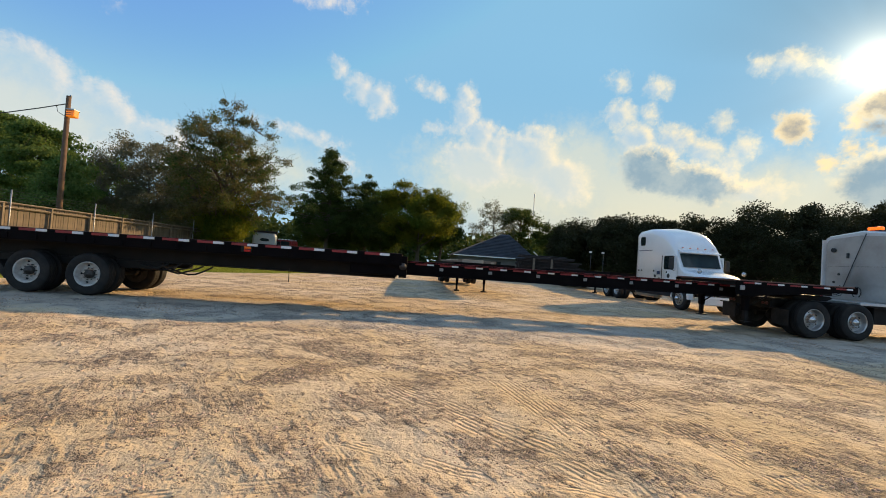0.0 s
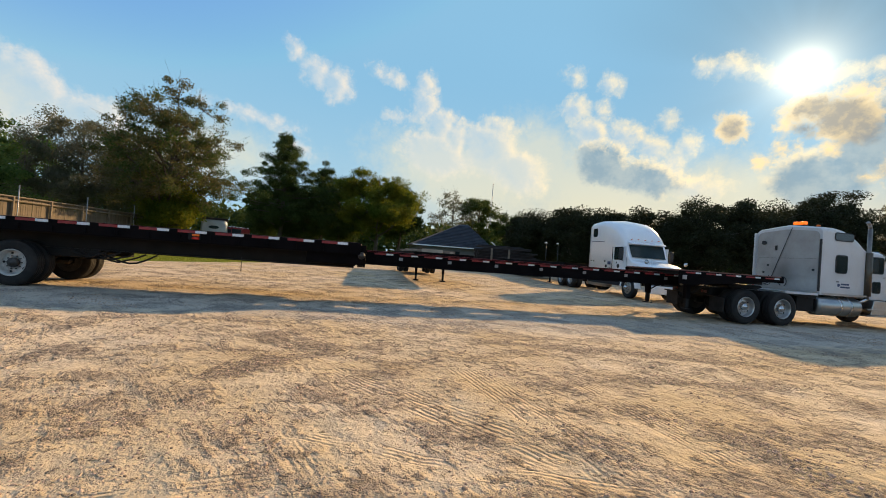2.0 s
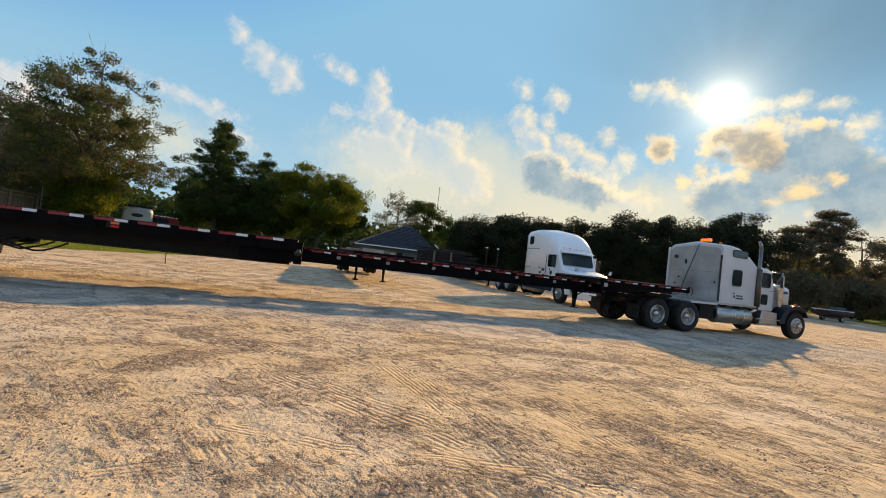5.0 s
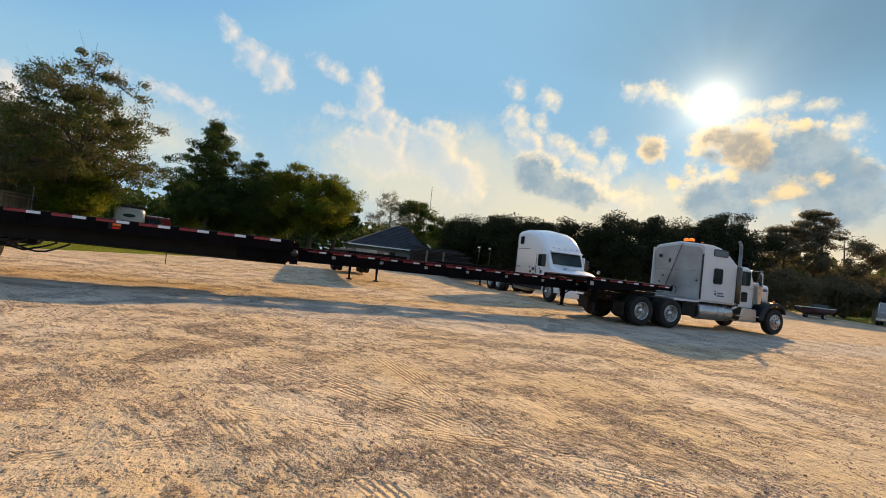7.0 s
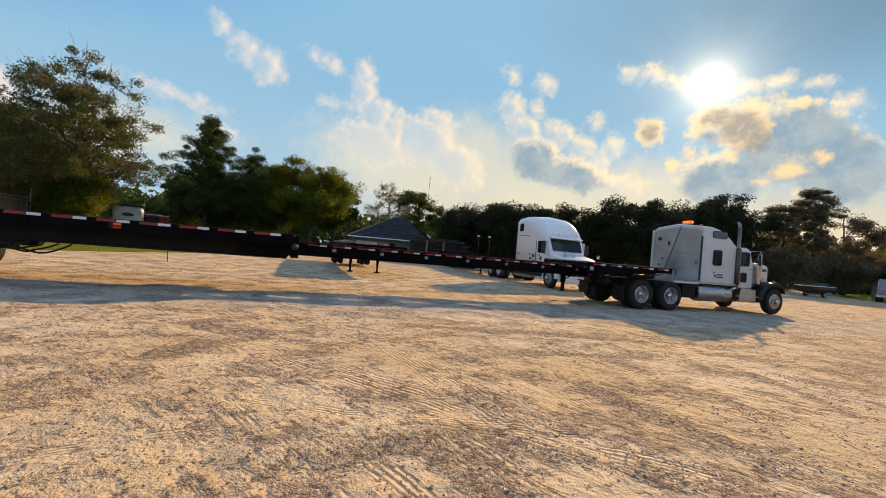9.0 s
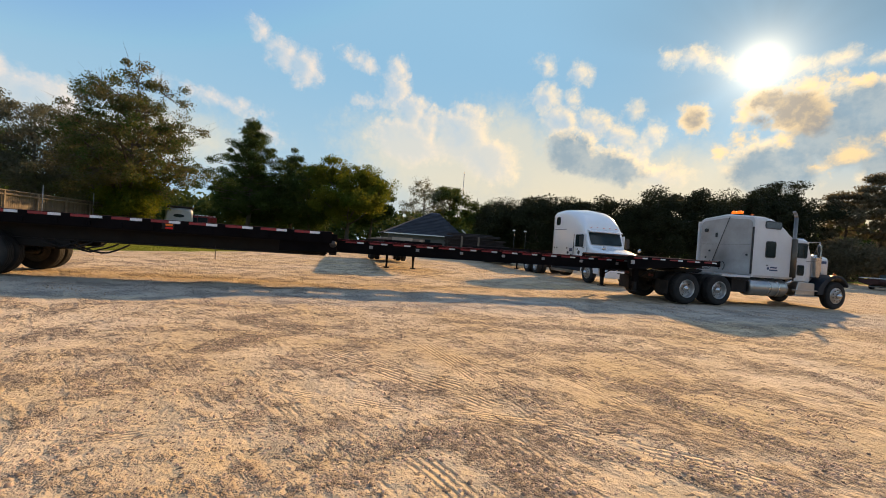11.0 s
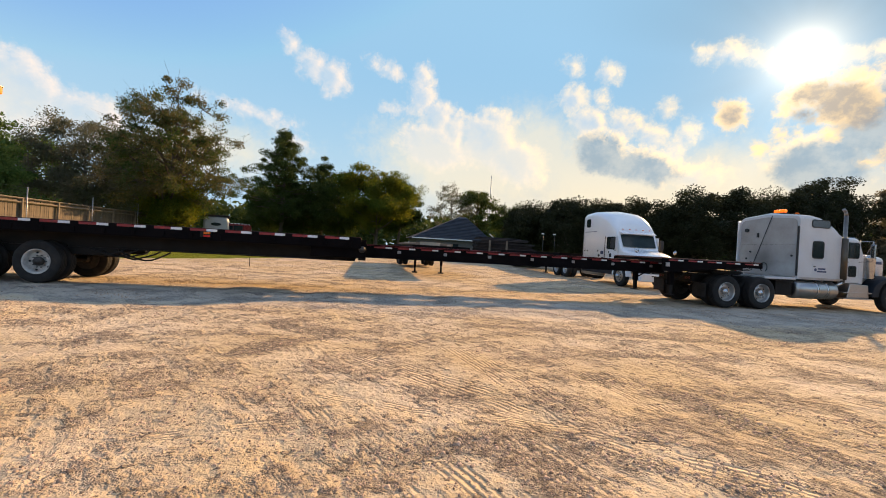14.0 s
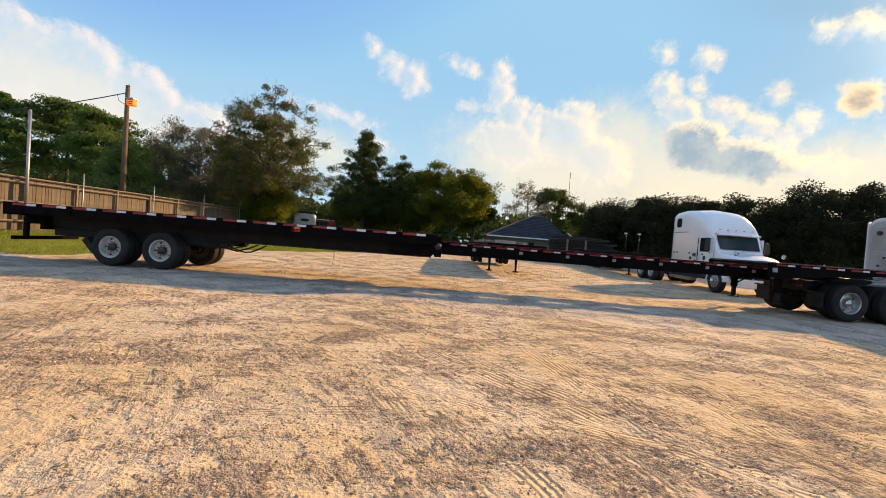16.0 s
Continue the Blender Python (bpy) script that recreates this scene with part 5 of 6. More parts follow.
# ---- other parked trucks ----
def aero_tractor(x, y, turn, label, z=0.0):
    """Aerodynamic sleeper tractor; its own x axis points ahead, from the front axle."""
    t = thing("parked_truck", x, y, z, turn, label, "truck", "parked white trucks")
    for s in (-0.43, 0.43):
        part("frame_rail", box(-8.3, 0.9, s - 0.04, s + 0.04, 0.72, 0.98, 0.01), M_FRAME, t)
    for wx in (-6.2, -7.5):
        for wy, o, d in ((-1.08, -1, 0.13), (-0.75, 1, 0), (0.75, -1, 0), (1.08, 1, 0.13)):
            wheel(t, wx, wy, 0.5, o, d, M_RIM_ALU)
        part("axle", rod((wx, -0.9, 0.5), (wx, 0.9, 0.5), 0.08), M_FRAME, t)
    for wy, o in ((-1.0, -1), (1.0, 1)):
        wheel(t, -0.4, wy, 0.5, o, -0.03, M_RIM_ALU)
    part("fifth_wheel", box(-7.3, -6.3, -0.5, 0.5, 1.0, 1.12, 0.03), M_FRAME, t)
    st = [(-4.12, 1.14, 3.62, 0.22, 0.06), (-3.95, 1.16, 3.70, 0.24, 0.07), (-3.2, 1.16, 3.76, 0.26, 0.08), (-2.7, 1.15, 3.74, 0.30, 0.08), (-2.25, 1.13, 3.66, 0.34, 0.08), (-1.85, 1.10, 3.52, 0.36, 0.08), (-1.5, 1.08, 3.32, 0.36, 0.08), (-1.2, 1.06, 3.06, 0.32, 0.08), (-1.02, 1.05, 2.80, 0.24, 0.07),
          (-0.92, 1.04, 2.54, 0.14, 0.06), (-0.60, 1.0, 1.86, 0.10, 0.05), (-0.42, 0.97, 1.74, 0.14, 0.05), (0.3, 0.92, 1.64, 0.20, 0.06), (0.85, 0.84, 1.50, 0.24, 0.06), (1.10, 0.74, 1.32, 0.24, 0.05), (1.18, 0.66, 1.14, 0.2, 0.04)]
    part("cab", loft([[(sx, yy, zz) for yy, zz in rounded(w, 0.72 if sx < -0.2 else 0.9, z1, r, c, 6)] for sx, w, z1, r, c in st]), M_WHITE2, t)
    ws = bmesh.new()
    rows = []
    for sx, zz, w in ((-0.91, 2.46, 0.88), (-0.76, 2.14, 0.88), (-0.62, 1.86, 0.86)):
        rows.append([ws.verts.new((sx + 0.03 + 0.06 * (1 - (k / 4) ** 2), k / 4 * w, zz + 0.05)) for k in range(-4, 5)])
    for a, b in zip(rows, rows[1:]):
        for i in range(8):
            ws.faces.new((a[i], a[i + 1], b[i + 1], b[i]))
    r = bmesh.ops.solidify(ws, geom=ws.faces[:], thickness=0.03)
    part("windshield", ws, M_WINDSHIELD, t)
    part("sun_visor", slab([(-1.0, 2.62), (-0.66, 2.53), (-0.66, 2.57), (-1.0, 2.70)], -0.9, 0.9, 0.01), M_WHITE2, t)
    for k in (-0.7, -0.35, 0, 0.35, 0.7):
        part("roof_marker", box(-0.99, -0.93, k - 0.03, k + 0.03, 2.76, 2.79, 0.008), M_ORANGE, t)
    for s in (-1, 1):
        yy = s * 1.065
        window_on_side(t, -1.72, -0.98, 1.78, 2.36, s * 1.078, s, 0.06, slant=0.0)
        part("door_panel", box(-1.84, -0.72, s * 1.068 - 0.015, s * 1.068 + 0.015, 1.0, 2.42, 0.012), M_WHITE2, t)
        window_on_side(t, -3.75, -3.35, 2.95, 3.35, s * 1.155, s, 0.08)
        part("door_seam", box(-1.86, -1.845, min(yy, yy + s * 0.06), max(yy, yy + s * 0.06), 0.95, 2.4), M_GASKET, t)
        part("side_skirt", box(-4.2, -0.75, s * 1.06 - 0.04, s * 1.06 + 0.04, 0.52, 0.82, 0.02), M_FENDER, t)
        part("emblem", box(-2.2, -1.95, s * 1.145 - 0.01, s * 1.145 + 0.01, 1.50, 1.66, 0.004), M_BLUEGREY, t)
        for k in (-3.9, -3.62, -2.5):
            part("side_lamp", box(k, k + 0.1, s * 1.165 - 0.01, s * 1.165 + 0.01, 1.62, 1.70, 0.004), M_GASKET, t)
        for ex, ez, er in ((-2.35, 1.42, 0.07), (-1.78, 1.36, 0.06), (-1.35, 1.46, 0.11), (-1.5, 1.62, 0.05), (-2.0, 1.30, 0.05)):
            part("decal", rod((ex, s * 1.07, ez), (ex, s * (1.17 if ex < -1.9 else 1.092), ez), er, seg=12), M_GASKET, t)
        part("stripe", box(-3.9, -2.6, s * 1.165 - 0.006, s * 1.165 + 0.006, 2.66, 2.69), M_BLUEGREY, t)
        arm = bmesh.new()
        tube([(-0.95, s * 1.02, 2.35), (-0.8, s * 1.3, 2.3), (-0.8, s * 1.3, 1.75), (-0.95, s * 1.02, 1.7)], 0.016, 8, arm)
        part("mirror_arm", arm, M_GASKET, t)
        part("mirror", box(-0.85, -0.76, s * 1.3 - 0.1, s * 1.3 + 0.1, 1.8, 2.3, 0.03), M_GASKET, t)
        part("hood_mirror", lathe([(0.0001, -0.03), (0.09, -0.02), (0.1, 0.0), (0.0001, 0.02)], 14, "x"), M_CHROME, t).location = (0.65, s * 0.95, 1.72)
        part("headlamp", box(0.82, 1.05, s * 0.74 - 0.12, s * 0.74 + 0.12, 0.88, 1.08, 0.04), M_CHROME, t)
        arch = [(-0.4 + 0.62 * math.cos(radians(a)), 0.5 + 0.62 * math.sin(radians(a))) for a in range(0, 181, 12)] + [(-0.4 + 0.56 * math.cos(radians(a)), 0.5 + 0.56 * math.sin(radians(a))) for a in range(180, -1, -12)]
        part("fender", slab(arch, min(s * 0.86, s * 1.14), max(s * 0.86, s * 1.14), 0.01), M_WHITE2, t)
        part("fuel_tank", lathe([(0.0001, -4.4), (0.2, -4.38), (0.28, -4.3), (0.28, -2.6), (0.2, -2.52), (0.0001, -2.5)], 24, "x"), M_ALU, t).location = (0, s * 0.8, 0.62)
    part("grille", slab([(-0.42, 0.72), (0.42, 0.72), (0.36, 1.16), (-0.36, 1.16)], 1.13, 1.19, 0.02, "yz"), M_GASKET, t)
    part("bumper", slab([(0.95, 0.36), (1.25, 0.36), (1.28, 0.70), (0.98, 0.72)], -1.1, 1.1, 0.04), M_WHITE2, t)
    return t


aero_tractor(12.92, 18.35, -92, "clean white aerodynamic sleeper truck parked behind the trailer")


def parked_flatbed():
    """A second flatbed that stands on its legs, nose toward the yard."""
    t = thing("parked_flatbed", label="dark flatbed trailer standing on its landing legs", category="trailer", group="parked flatbed trailers")
    x0, x1, y0, y1, top = 1.85, 4.4, 18.7, 31.5, 1.42
    for x, lip in ((x0, 1), (x1, -1)):
        s = 0.012 * lip
        part("side_rail", slab([(x - s, 1.17), (x + s, 1.17), (x + s, top - 0.022), (x + lip * 0.07, top - 0.022), (x + lip * 0.07, top - 0.004), (x - s, top - 0.004)], y0, y1), M_BLACK, t)
    for i in range(12):
        w = (x1 - x0 - 0.04) / 12
        part("deck_board", box(x0 + 0.02 + i * w + 0.003, x0 + 0.02 + (i + 1) * w - 0.003, y0, y1, top - 0.035, top, 0.003, seg=1), M_DECKWOOD, t)
    for x in (2.68, 3.57):
        part("main_beam", box(x - 0.07, x + 0.07, y0 + 0.4, y1, 0.9, 1.2, 0.01), M_FRAME, t)
    part("nose_plate", box(x0, x1, y0 - 0.05, y0, 1.08, top, 0.01), M_BLACK, t)
    for x in (2.38, 3.74):
        part("landing_leg", box(x - 0.06, x + 0.06, 21.94, 22.06, 0.40, 1.1, 0.01), M_BLACK, t)
        part("leg_tube", box(x - 0.045, x + 0.045, 21.955, 22.045, 0.06, 0.42, 0.006), M_FRAME, t)
        part("leg_foot", box(x - 0.13, x + 0.13, 21.87, 22.13, 0.0, 0.06, 0.01), M_FRAME, t)
        part("leg_brace", rod((x, 22.05, 0.45), (x, 23.0, 0.95), 0.02), M_FRAME, t)
    for wy in (28.0, 29.3):
        for wx, o, d in ((2.10, -1, 0.14), (2.44, 1, 0), (3.80, -1, 0), (4.14, 1, 0.14)):
            w = wheel(t, wx, wy, 0.62, o, d, M_HUB)
            w.rotation_euler = (0, 0, radians(-90))
        part("axle", rod((2.2, wy, 0.62), (4.05, wy, 0.62), 0.065), M_FRAME, t)
    part("tool_box", box(1.92, 2.37, 23.6, 24.4, 0.62, 1.05, 0.02), M_FRAME, t)
    return settle(t, 3.12, 25.0)


hitched = copy_thing(parked_flatbed(), pose(13.05, 30.9, 0.04, 0, 0, -2))
tagged(hitched, "dark flatbed trailer hitched behind the parked white truck")
rng = random.Random(31)
for k in range(9):  # loose timbers left on the parked deck
    long = rng.uniform(0.9, 2.2)
    d = thing("timber", rng.uniform(2.6, 3.6), 19.4 + 0.75 * k, 1.42, rng.uniform(-12, 12), "loose pale timber lying on the parked deck", "timber", "loose timbers")
    part("block", box(-long / 2, long / 2, -0.05, 0.05, 0.0, 0.09 + 0.05 * (k % 3 == 0), 0.008), M_POST if k % 2 else M_PALEWOOD, d)


def pipe_stack():
    t = thing("pipe_rack", label="rack of dark rusty pipes held by steel stakes", category="pipe rack")
    g = float(ground_z(13, 40))
    for x in (11.4, 13.1):
        for y in (39.1, 41.0):
            part("stake", box(x - 0.08, x + 0.08, y - 0.07, y + 0.07, g - 0.05, 2.32, 0.01), M_POST, t)
        part("bolster", box(x - 0.08, x + 0.08, 39.0, 41.1, g - 0.02, g + 0.15, 0.01), M_FRAME, t)
    rng = random.Random(12)
    for i in range(11):
        for j in range(17 if i % 3 else 16):
            y = 39.26 + i * 0.15 + (0.075 if j % 2 else 0)
            if y > 40.9:
                continue
            z = g + 0.23 + j * 0.131
            if j > 13 and rng.random() < 0.25 * (j - 13):
                continue
            start = 10.3 + rng.uniform(-0.3, 0.3) + (rng.choice((0.0, 1.6, 2.9)) if j > 13 else 0)
            part("pipe", rod((start, y, z), (17.0 + rng.uniform(-1.5, 0.5) - 0.11 * j, y, z), 0.072, seg=10), M_RUST, t)
    return settle(t, 13.5, 40.0, g)


pipe_stack()


# ---- fence, poles, wires ----
def fence_x(y):
    return -19.56 + (y - 20.15) * 0.0865


def fence():
    t = thing("fence", label="weathered cedar privacy fence with wire strands above", category="fence")
    top, bottom = 2.76, 0.36
    y0, y1 = 10.4, 39.6
    for i in range(13):
        y = y0 + i * 2.43
        x = fence_x(y) + 0.12
        part("post", box(x - 0.05, x + 0.05, y - 0.05, y + 0.05, 0.2, top - 0.03, 0.006), M_POST, t)
        if i < 12:
            for z in (0.75, 1.6, 2.52):
                b = rod((x - 0.01, y, z), (fence_x(y + 2.43) + 0.11, y + 2.43, z), 0.05, seg=4)
                part("rail", b, M_POST, t)
            part("cap_rail", rod((x, y, top - 0.02), (fence_x(y + 2.43) + 0.12, y + 2.43, top - 0.02), 0.045, seg=4), M_POST, t)
    # galvanised posts that carry the wire strands
    for y in (12.9, 17.7, 22.8, 27.6, 32.5, 37.3):
        x = fence_x(y) + 0.2
        part("wire_post", rod((x, y, 0.25), (x, y, top + 0.62), 0.03, seg=8), M_GALV, t)
    for k in range(4):
        z = top + 0.12 + 0.15 * k
        part("wire_strand", rod((fence_x(y0) + 0.2, y0, z), (fence_x(y1) + 0.2, y1, z), 0.006, seg=4), M_WIRE, t)
    return t


def fence_pickets(t):
    """Pickets last: alike boards that share three meshes."""
    rng = random.Random(21)
    shapes = []
    for k in range(3):
        b = box(-0.009, 0.009, -0.068, 0.068, 0.0, 2.40 + 0.025 * k, 0.003, seg=1)
        me = bpy.data.meshes.new("picket")
        b.to_mesh(me), b.free()
        me.materials.append(M_WOODFENCE)
        shapes.append(me)
    y = 10.45
    while y < 39.6:
        p = part("picket", rng.choice(shapes), None, t)
        p.location = (fence_x(y) + rng.uniform(-0.004, 0.004), y, 0.33 + rng.uniform(-0.02, 0.03))
        p.rotation_euler = (radians(rng.uniform(-0.5, 0.5)), 0, radians(-4.9))
        y += 0.1445
    settle(t, -18.7, 25.0, 0.3)


the_fence = fence()


def utility_pole():
    t = thing("utility_pole", -21.0, 28.0, 0.3, 0, "brown timber utility pole leaning slightly", "pole")
    part("pole", rod((0, 0, -0.3), (-0.1, 0, 9.45), 0.17, 0.12, 14), M_POLE, t)
    part("lamp_arm", tube([(-0.05, -0.1, 8.2), (0.12, -0.18, 8.28), (0.30, -0.2, 8.3)], 0.03, 8), M_GALV, t)
    lamp = part("lamp_housing", box(0.13, 0.58, -0.42, 0.0, 8.12, 8.55, 0.05), M_BEACONLAMP, t, "glowing orange floodlight")
    for lz in (8.2, 8.32, 8.44):
        part("lamp_louvre", box(0.14, 0.57, -0.435, -0.42, lz, lz + 0.035), M_GASKET, lamp)
    part("lamp_hood", box(0.10, 0.60, -0.45, 0.03, 8.50, 8.60, 0.03), M_GALV, lamp)
    part("insulator", lathe([(0.0001, 9.4), (0.05, 9.4), (0.06, 9.48), (0.03, 9.52), (0.0001, 9.55)], 12, "z"), M_GALV, t)
    sag = [(-0.1 - d, -0.02 * d, 9.0 - 0.29 * d + 0.0068 * d * d) for d in [1.6 * i for i in range(17)]]
    part("overhead_wire", tube(sag, 0.03, 6), M_WIRE, t)
    part("drop_wire", tube([(-0.75, 0, 8.82), (-0.6, -0.05, 8.45), (-0.25, -0.1, 8.25), (-0.08, -0.1, 8.22)], 0.016, 5), M_WIRE, t)
    return t


M_BEACONLAMP = mat("lit_orange_floodlight", (0.55, 0.16, 0.02), 0.3)
M_BEACONLAMP.node_tree.nodes["Principled BSDF"].inputs["Emission Color"].default_value = (1.0, 0.22, 0.01, 1)
M_BEACONLAMP.node_tree.nodes["Principled BSDF"].inputs["Emission Strength"].default_value = 0.45
utility_pole()

post = thing("steel_post", -19.2, 19.9, 0.28, 0, "tall galvanised steel post beside the fence", "post")
part("shaft", rod((0, 0, -0.1), (-0.06, 0, 5.5), 0.065, 0.06, 14), M_GALV, post)
part("cap", lathe([(0.06, 5.5), (0.068, 5.5), (0.045, 5.56), (0.0001, 5.58)], 14, "z"), M_GALV, post).location = (-0.06, 0, 0)

mast = thing("radio_mast", 32.0, 110.0, 0, 0, "thin far radio mast above the trees", "antenna")
part("shaft", rod((0, 0, 0), (0, 0, 21.5), 0.16, 0.09, 8), M_GALV, mast)

for lx, ly in ((15.4, 36.0), (16.6, 36.2)):
    p = thing("yard_lamp", lx, ly, float(ground_z(lx, ly)), 0, "small pale yard lamp on a thin post", "lamp post", "yard lamps")
    part("shaft", rod((0, 0, 0), (0, 0, 2.9), 0.03, seg=8), M_WIRE, p)
    part("head", box(-0.16, 0.06, -0.06, 0.06, 2.88, 2.99, 0.02), M_TRIM, p)


# ---- house and far things ----
def house():
    z0 = float(ground_z(9, 47)) - 0.4
    t = thing("house", 9.0, 48.0, z0, 0, "low house with a dark hipped shingle roof", "house")
    part("wall", box(-3.9, 4.0, -2.6, 5.5, 0, 2.5, 0.0), M_SIDING, t)
    roof = bmesh.new()
    e = [(-4.4, -3.1, 2.45), (4.5, -3.1, 2.45), (4.5, 6.0, 2.45), (-4.4, 6.0, 2.45)]
    ridge = [(1.5, 1.4, 5.25), (2.4, 1.4, 5.25)]
    v = [roof.verts.new(p) for p in e + ridge]
    for f in ((0, 1, 5, 4), (2, 3, 4, 5), (1, 2, 5), (3, 0, 4), (3, 2, 1, 0)):
        roof.faces.new([v[i] for i in f])
    r = part("roof", roof, M_SHINGLE, t)
    courses = bmesh.new()
    for i in range(15):
        u = (i + 0.5) / 16
        a = Vector(e[0]).lerp(Vector(ridge[0]), u)
        c = Vector(e[1]).lerp(Vector(ridge[1]), u)
        box(a.x + 0.02, c.x - 0.02, a.y - 0.1, a.y + 0.1, a.z - 0.03, a.z + 0.025, bm=courses)
    part("shingle_course", courses, M_SHINGLE, r)
    part("fascia", box(-4.45, 4.55, -3.16, -3.1, 2.37, 2.48, 0.0), M_TRIM, t)
    for y in (-0.25, 0.25):
        part("roof_vent", lathe([(0.09, 0.0), (0.09, 0.3), (0.14, 0.32), (0.0001, 0.42)], 10, "z"), M_GALV, t).location = (2.4 + 2 * y, -0.2, 3.75)
    gable = part("gable_trim", slab([(3.6, 2.5), (5.0, 2.5), (4.0, 3.3), (3.92, 3.25), (4.75, 2.58), (3.6, 2.58)], -3.5, -3.4), M_TRIM, t)
    for x in (-3.2, 0.2, 3.2):
        w = part("window", box(x - 0.55, x + 0.55, -2.63, -2.60, 0.9, 2.0), M_GASKET, t)
        part("pane", box(x - 0.48, x + 0.48, -2.64, -2.63, 0.97, 1.93), M_GLASS, w)


house()


M_SHEET = mat("dull_aluminium_sheet", (0.42, 0.44, 0.47), 0.5, 0.3, 0.1, 1.5, 40, 0.05, 0.002, (0.25, 0.23, 0.2), 0.3)


def stock_trailer():
    z0 = float(ground_z(-13.7, 42))
    t = thing("livestock_trailer", -14.0, 43.0, z0, 106, "dull silver rounded enclosed trailer behind the fence end", "trailer")
    st = [(-1.05, 0.9, 2.4), (-0.8, 1.05, 2.65), (1.9, 1.05, 2.65), (2.05, 1.0, 2.6)]
    part("body", loft([[(x, y, z) for y, z in rounded(w, 0.75, z1, 0.35, 0.08, 5)] for x, w, z1 in st]), M_SHEET, t)
    window_on_side(t, -0.75, 0.0, 1.85, 2.15, -1.06, -1, 0.08)
    # the roof's shadowed look is given by a dark cap
    part("roof_cap", box(-0.95, 2.1, -1.08, 1.08, 2.62, 2.80, 0.06), M_TYRE, t, "roof cap darkened as if shadowed")
    part("nose_window", slab([(0.42 * math.cos(radians(a)), 1.95 + 0.15 * math.sin(radians(a))) for a in range(0, 360, 20)], -1.09, -1.045, 0.0, "yz"), M_GLASS, t, "dark oval nose window")
    for x in (0.6, 1.5):
        for y, o in ((-0.95, -1), (0.95, 1)):
            wheel(t, x, y, 0.36, o, 0.03, M_RIM_WHITE, 0.72)
    part("tongue", box(-2.6, -1.2, -0.06, 0.06, 0.5, 0.62, 0.01), M_FRAME, t)


def pickup(x, y, turn, paint, label):
    t = thing("pickup_truck", x, y, float(ground_z(x, y)), turn, label, "truck")
    st = [(-2.45, 0.90, 1.32, 0.06, 0.01), (-0.78, 0.92, 1.34, 0.06, 0.01), (-0.76, 0.84, 2.16, 0.16, 0.03), (-0.5, 0.84, 2.27, 0.18, 0.04), (0.7, 0.84, 2.29, 0.18, 0.04), (0.95, 0.86, 2.2, 0.16, 0.04), (1.45, 0.90, 1.42, 0.10, 0.04), (2.4, 0.88, 1.30, 0.14, 0.05), (2.55, 0.80, 1.18, 0.14, 0.04)]
    part("body", loft([[(x, y, z) for y, z in rounded(w, 0.52, z1, r, c, 5)] for x, w, z1, r, c in st], smooth=False), paint, t)
    for y, o in ((0.865, 1), (-0.865, -1)):
        window_on_side(t, -0.6, 0.25, 1.5, 2.05, y, o, 0.06)
        window_on_side(t, 0.35, 0.95, 1.5, 2.0, y, o, 0.06)
        # white trim and boxes draw the glints along window line and roof edge
        part("window_trim", box(-0.7, 1.15, y - 0.02, y + 0.02, 1.42, 1.47, 0.004), M_TRIM, t, "window trim whitened as a glint")
        for k in range(5):
            part("roof_lamp", box(-0.62 + 0.34 * k, -0.44 + 0.34 * k, y * 0.93 - 0.04, y * 0.93 + 0.04, 2.22, 2.30, 0.015), M_TRIM, t, "pale roof glint")
    for y in (-0.86, 0.86):
        part("pillar_trim", rod((1.46, y, 1.46), (0.98, y, 2.18), 0.025), M_TRIM, t)
    for x in (-1.6, 1.55):
        for y, o in ((-0.85, -1), (0.85, 1)):
            wheel(t, x, y, 0.36, o, 0.03, M_RIM_ALU, 0.72)
    part("bumper", box(2.5, 2.65, -0.9, 0.9, 0.5, 0.75, 0.03), M_CHROME, t)


stock_trailer()
pickup(-12.75, 46.0, 172, M_REDPAINT, "red pickup truck with a row of pale roof glints")
# a white pickup; its grey paint carries the shade it stands in
pickup(56.0, 25.6, 200, M_BRACKET, "white pickup truck greyed for shade, parked before the shed")


def boat():
    x, y = 48.5, 27.6
    t = thing("motor_boat", x, y, float(ground_z(x, y)), 2, "dark red motor boat with white deck on a trailer", "boat")
    secs = []
    for sx, w, k, top in ((-2.9, 1.0, 0.55, 1.25), (-1.5, 1.1, 0.5, 1.25), (0.2, 1.1, 0.5, 1.3), (1.6, 0.8, 0.62, 1.38), (2.5, 0.35, 0.9, 1.46), (2.9, 0.04, 1.2, 1.5)):
        secs.append([(sx, -w, top), (sx, -w * 0.9, k + 0.28), (sx, 0, k), (sx, w * 0.9, k + 0.28), (sx, w, top), (sx, 0, top + 0.05)])
    part("hull", loft(secs), M_BOAT, t)
    part("deck", slab([(-2.8, -0.98), (0.2, -1.05), (1.6, -0.75), (2.6, -0.25), (2.6, 0.25), (1.6, 0.75), (0.2, 1.05), (-2.8, 0.98)], 1.36, 1.44, 0.02, "xy"), M_TRIM, t)
    part("windscreen", slab([(0.0, 1.44), (0.6, 1.44), (0.1, 1.85), (0.04, 1.85)], -0.8, 0.8), M_GLASS, t)
    part("trailer_frame", box(-2.6, 3.8, -0.1, 0.1, 0.36, 0.46, 0.01), M_GALV, t)
    for wy, o in ((-0.95, -1), (0.95, 1)):
        wheel(t, -0.8, wy, 0.33, o, 0.03, M_RIM_ALU, 0.66)
    part("axle", rod((-0.8, -0.9, 0.33), (-0.8, 0.9, 0.33), 0.03), M_FRAME, t)
    t.scale = (0.9, 0.8, 0.75)


boat()


